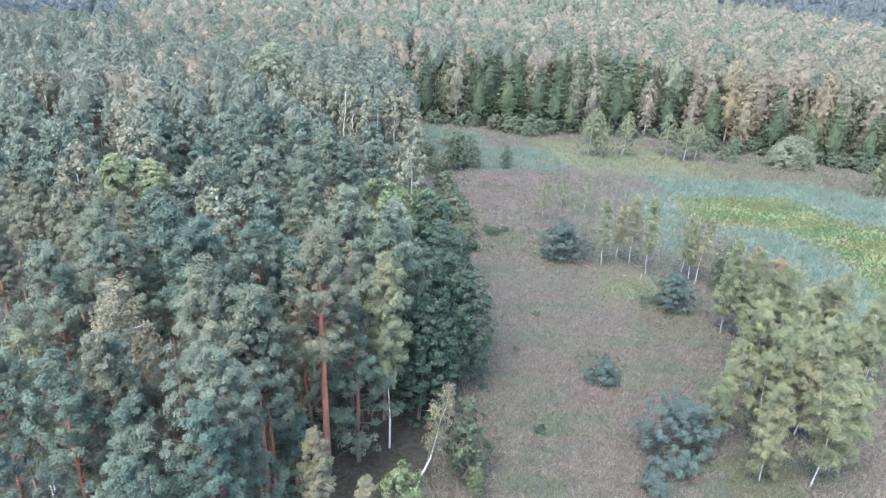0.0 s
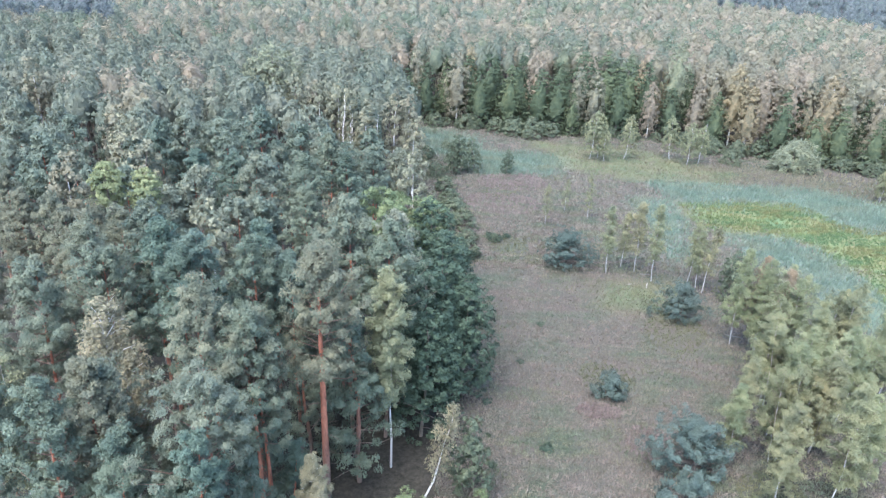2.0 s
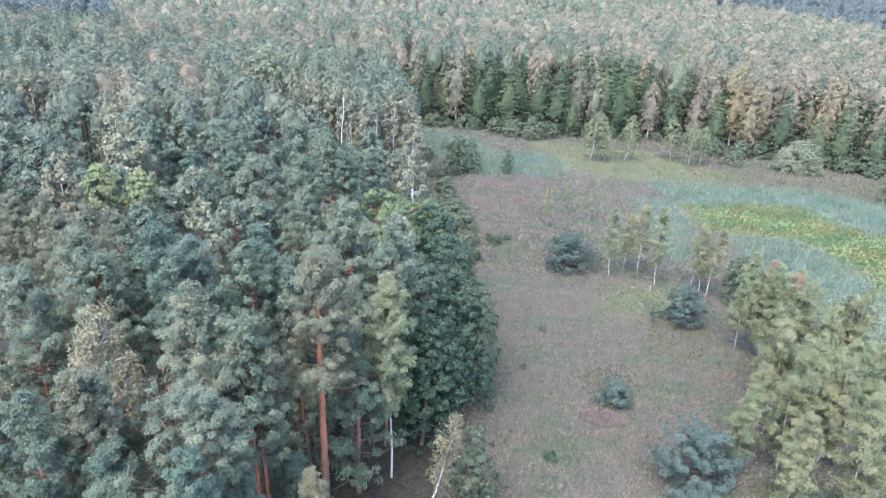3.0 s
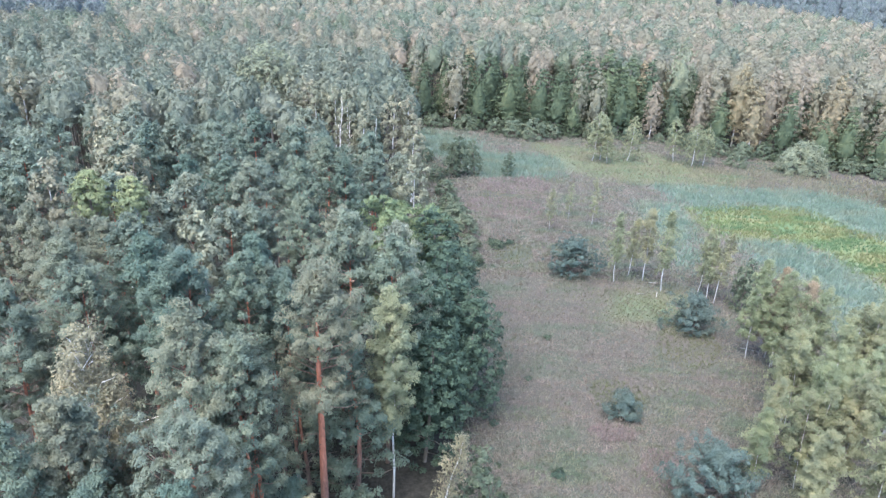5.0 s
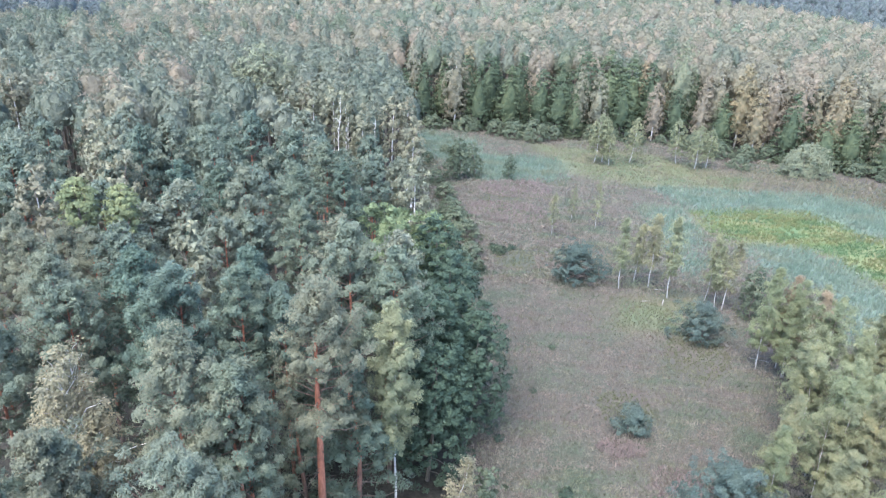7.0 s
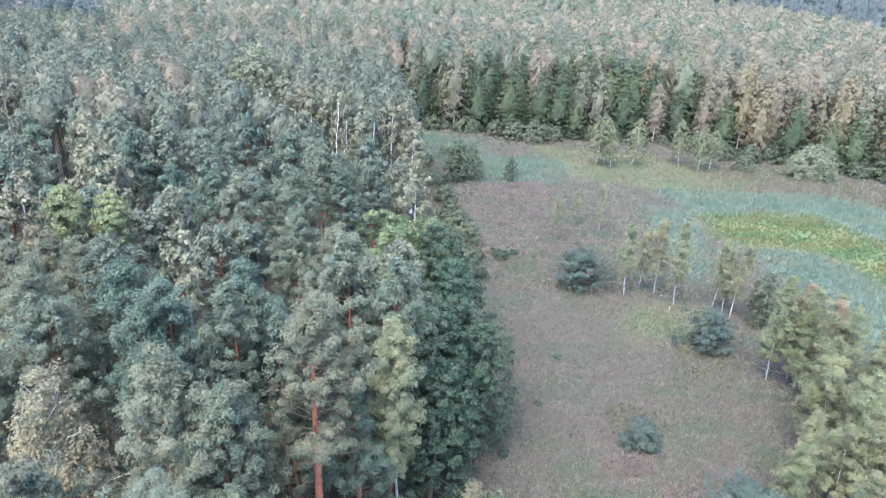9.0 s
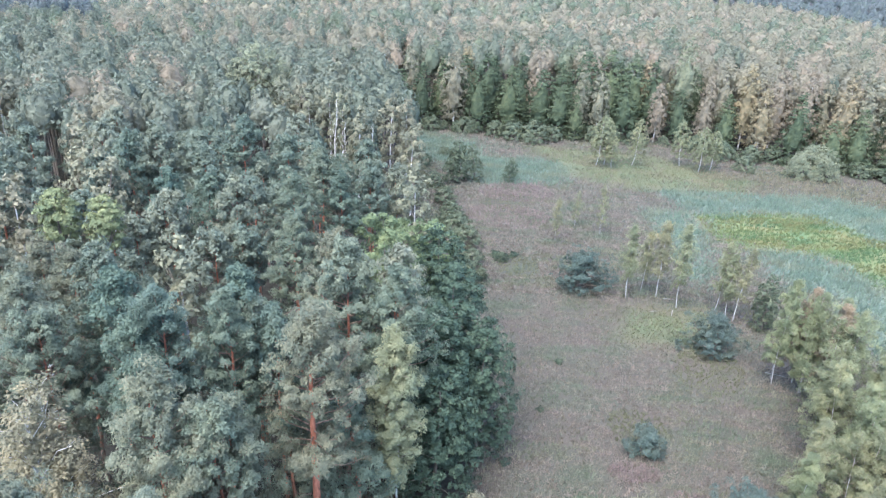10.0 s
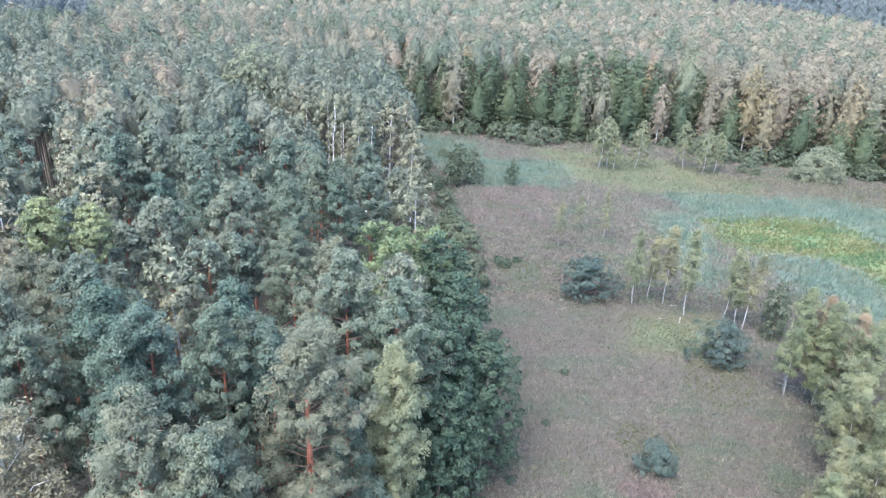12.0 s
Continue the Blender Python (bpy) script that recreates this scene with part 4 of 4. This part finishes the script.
# ---- far edge of the meadow ----
for x in np.arange(-16, 112, 5.2):
    SHRUB.put(x + 1.5 * math.sin(x), float(np.interp(x, FAR_EDGE_X, FAR_EDGE_Y)) + 1.5 * math.sin(2.3 * x), 2.4 + 1.2 * math.sin(1.7 * x) ** 2)
FRONT = [
    ("A", -35.4, 195, 17), ("A", -29.4, 197, 17), ("A", -21.3, 193.8, 15), ("T", -22.1, 203, 20), ("T", -14.3, 197.5, 19.7), ("A", -10.8, 194, 16.5), ("T", -2.1, 191, 20.5), ("A", 4.2, 188.3, 17.2),
    ("A", 6.2, 195, 20), ("A", 12.2, 188, 17.6), ("A", 16.1, 193.3, 20), ("T", 20.6, 193.4, 21), ("A", 20.8, 187.4, 17.4), ("A", 25.3, 185.6, 16.6), ("T", 30.8, 187, 17.3), ("A", 29.8, 182.5, 11.9), ("A", 33.2, 193, 22),
    ("A", 39.3, 193, 22), ("T", 36.3, 187, 16.7), ("A", 42.7, 186, 17), ("G", 59.3, 193, 25), ("T", 51.3, 185, 15.5), ("A", 57.6, 187, 14), ("T", 62.9, 183.4, 17), ("A", 67.3, 179, 14.3), ("T", 67.8, 186, 20.8),
    ("R", 72.2, 181, 21), ("R", 73.2, 172.5, 16.7), ("T", 77.8, 177, 21.5), ("A", 79.8, 169, 17), ("T", 83.6, 173.5, 22), ("R", 89.3, 168, 21), ("A", 86.2, 163.2, 12.4), ("A", 91.8, 162.6, 15), ("T", 94.6, 168.5, 22),
    ("A", 51.2, 193, 20), ("A", 46.2, 194, 20.5), ("A", -16, 191.5, 15), ("A", -5.5, 196, 18), ("A", 0.5, 198, 19), ("A", 98, 159, 13), ("A", 103, 157, 14), ("T", 100, 164, 19), ("R", 108, 160, 19), ("A", 113, 150, 14), ("A", 85.5, 176, 16), ("T", 89, 175, 19), ("A", 99, 167, 16),
]
PALE_TREE = broad_kind("birch_tree", "tall pale yellow-green birch above the far edge", WILLOW_LEAF, [(112, 25, dict(cb=5, R=3.8, count=130, per=24, size=0.45, cone=0.2, lobes=10, shell=0.6, puff=0.8, flat=1.3, hang=0.7))], "tall pale birch", BIRCH_BARK)
KINDS = {"A": ALDER, "T": FAR_TAN, "R": FAR_RUST, "G": PALE_TREE}
for k, x, y, h in FRONT:
    KINDS[k].put(x, y, h)
    taken.append((x, y))
second = spread_out(rng, -30, 135, 120, 215, 6.2, lambda x, y: 8 < y - np.interp(x, FAR_EDGE_X, FAR_EDGE_Y) < 20 and in_view(x, y, 5), taken, 4.6)
for x, y in second:
    u = rng.uniform()
    (ALDER if u < (0.6 if x < 45 else 0.25) else FAR_TAN if u < 0.85 else FAR_RUST).put(x, y, rng.uniform(15, 19.5))
taken += second


# ---- woods running to the horizon ----
def wood(name, label, pts, heights, arrays, leaf_mat, rng):
    """One object of many alike trees: crowns and stems."""
    cos, tris, slots, tones, base = [], [], [], [], 0
    for (x, y), h in zip(pts, heights):
        (tc, tt), (cc, ct), h0 = arrays[rng.integers(len(arrays))]
        s, a, tone = h / h0, rng.uniform(0, 6.28), rng.uniform()
        rot = np.array([[math.cos(a), math.sin(a), 0], [-math.sin(a), math.cos(a), 0], [0, 0, 1]]) * s
        wide = np.array([rng.uniform(0.85, 1.2)] * 2 + [1])
        for c, t, slot in ((tc, tt, 1), (cc, ct, 0)):
            cos.append((c * wide) @ rot + np.array([x, y, rolling(x, y)]))
            tris.append(t + base)
            tones.append(np.full(len(t), tone, np.float32))
            slots.append(np.full(len(t), slot))
            base += len(c)
    me = mesh_of(name, np.concatenate(cos), np.concatenate(tris), [leaf_mat, DARK_BARK], np.concatenate(slots), smooth=True)
    me.attributes.new("tone", "FLOAT", "FACE").data.foreach_set("value", np.concatenate(tones))
    tagged(new(name, me), label, "woodland", kind="stuff")


def far_tree(seed, H, cb, R, count, per, size, cone, lobes, rings, puff, hang):
    """A distant tree: a lumpy leafy crown on a plain stem."""
    _, _, crown = broad_arrays(seed, H, cb, R, count, per, size, cone=cone, limb=1, lobes=lobes, slim=0.85, puff=puff, flat=1.3, hang=hang, round_off=0.12, shell=0.8, rings=rings, round_top=0.45, depth=0.46)
    stem = tube([(0, 0, -0.1), (0, 0, H * 0.5), (0, 0, H * 0.8)], [0.2, 0.14, 0.04], 3)
    return stem, crown, H


def build_woods():
    rng = np.random.default_rng(23)
    pine_a = [far_tree(200 + i, 20, 13 + 0.5 * (i % 3), 2.2, 110, 3, 0.5, 0.42, 6, (8, 10), 0.34, -1.0) for i in range(8)]
    broad_a = [far_tree(210 + i, 20, 11.5, 2.4 + 0.25 * (i % 4), 110, 3, 0.5, 0.2, 7, (8, 10), 0.38, 0.4) for i in range(8)]
    pine_b = [far_tree(220 + i, 20, 13, 2.9, 44, 2, 0.8, 0.4, 5, (5, 8), 0.5, -0.6) for i in range(6)]
    broad_b = [far_tree(230 + i, 20, 12.5, 3.3, 44, 2, 0.85, 0.2, 6, (5, 8), 0.55, 0.3) for i in range(6)]
    pine_c = [far_tree(240 + i, 20, 8, 4.6, 24, 2, 1.3, 0.5, 5, (5, 7), 0.7, -0.5) for i in range(4)]
    zones = [
        ("pine_wood", 108, 205, 4.5, pine_a, broad_a, lambda x, y: x < np.interp(y, FOREST_EDGE_Y, FOREST_EDGE_X) - 2 and not hides(x, y)),
        ("mixed_wood", 110, 300, 5.6, pine_a, broad_a, lambda x, y: y > np.interp(x, FAR_EDGE_X, FAR_EDGE_Y) + 14 and not (x < -19 and y < 205)),
        ("distant_wood", 300, 560, 7.4, pine_b, broad_b, lambda x, y: y < 360 + 400 * (x / y + 0.74)),
        ("rising_wood", 560, 760, 12.5, pine_b, broad_b, lambda x, y: x > 0.15 * y and y < 360 + 400 * (x / y + 0.74)),
        ("horizon_wood", 760, 1150, 16, pine_c, pine_c, lambda x, y: y < 360 + 400 * (x / y + 0.74)),
    ]
    for name, y0, y1, step, pines, broads, keep in zones:
        pts = spread_out(rng, -0.74 * y1 - 12, 0.74 * y1 + 12, y0, y1, step, lambda x, y: in_view(x, y) and keep(x, y), taken if y0 < 300 else [], 2.9)
        P = np.array(pts)
        drift = np.sin(P[:, 0] * 0.045 + 1) * np.sin(P[:, 1] * 0.037) + 0.5 * np.sin(P[:, 0] * 0.11 + P[:, 1] * 0.07)
        u = rng.uniform(size=len(P)) + drift * 0.22
        if name == "pine_wood":
            sel = np.where(u > 0.97, 1, np.where(u < -0.1, 2, 0))
        else:
            warm = 0.56 + 0.001 * P[:, 0]
            sel = np.where(u < warm, 1, np.where(u > 0.88, 2, 0))
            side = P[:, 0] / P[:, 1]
            # the farthest corners get the trees tinted blue for haze
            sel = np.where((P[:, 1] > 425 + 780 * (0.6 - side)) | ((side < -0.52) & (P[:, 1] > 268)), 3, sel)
        hs = rng.uniform(18, 21.5, len(P)) + 1.0 * drift
        for k, word, lab, arr, mat in ((0, "pine", "grey-green pines crowding the far woods", pines, WOOD_PINE), (1, "birch", "tan and pinkish birches among the far woods", broads, WOOD_TAN), (2, "alder", "green broad-leaved trees among the far woods", broads, WOOD_GREEN), (3, "spruce", "dark conifers on the far rise, bluish haze put into their colour", pines, WOOD_BLUE_HAZE)):
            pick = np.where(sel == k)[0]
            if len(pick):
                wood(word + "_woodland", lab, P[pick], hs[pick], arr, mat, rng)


build_woods()


# ---- fallen wood and low plants in the meadow ----
def fallen_log(x0, y0, x1, y1, r, lift, seed):
    rng = np.random.default_rng(seed)
    a, e = np.array([x0, y0, r * 0.7 + 0.05]), np.array([x1, y1, r * 0.7 + 0.05 + lift])
    t = np.linspace(0, 1, 6)[:, None]
    pts = a + (e - a) * t + rng.normal(size=(6, 3)) * 0.03
    root = tagged(new("fallen_log"), "pale fallen birch pole lying in the grass", "log", group="fallen poles in the meadow")
    trunk = part("trunk", mesh_of("trunk", *tube(pts, np.linspace(r, r * 0.55, 6), 7), [BIRCH_BARK], smooth=True), root)
    for k in (2, 4):
        side = pts[k] + np.array([rng.normal() * 0.3, rng.normal() * 0.3, 0.35])
        part("branch_stub", mesh_of("branch_stub", *tube([pts[k], (pts[k] + side) / 2, side], [r * 0.4, r * 0.3, 0.01], 5), [TWIG]), trunk)
    return root


fallen_log(35.3, 75.2, 37.0, 73.9, 0.035, 0.4, 171)
fallen_log(35.5, 74, 36.5, 76.0, 0.03, 0.8, 172)
fallen_log(28.5, 92.4, 30.0, 92.2, 0.06, 0.05, 173)
fallen_log(25.7, 88.4, 26.9, 88.6, 0.05, 0.05, 174)


def stake(x, y):
    root = tagged(new("stake"), "short weathered wooden stake in the meadow", "stake")
    part("post", mesh_of("post", *tube([(0, 0, -0.2), (0.01, 0, 0.4), (0.02, 0.01, 0.85)], [0.05, 0.05, 0.045], 8), [DEAD_BARK], smooth=True), root)
    part("top", mesh_of("top", *tube([(0.02, 0.01, 0.85), (0.02, 0.01, 0.88), (0.02, 0.01, 0.9)], [0.045, 0.03, 0.004], 8), [DEAD_BARK]), root)
    root.matrix_basis = pose(x, y, float(rise(x, y)))


stake(28.4, 87.7)
LOW = Kind([(0.8, lambda: shrub_thing("low_shrub", "low dark green shrub in the dry grass", 181, 0.8, 0.9, 40, 16, 0.16, OAK_LEAF))], "low shrubs in the meadow")
for x, y, h in [(10.5, 51.2, 0.6), (7.2, 103, 1.0), (6.2, 104, 0.9), (9, 104.5, 0.7), (5, 58, 0.5), (12, 75, 0.45), (9, 66, 0.4)]:
    LOW.put(x, y, h)
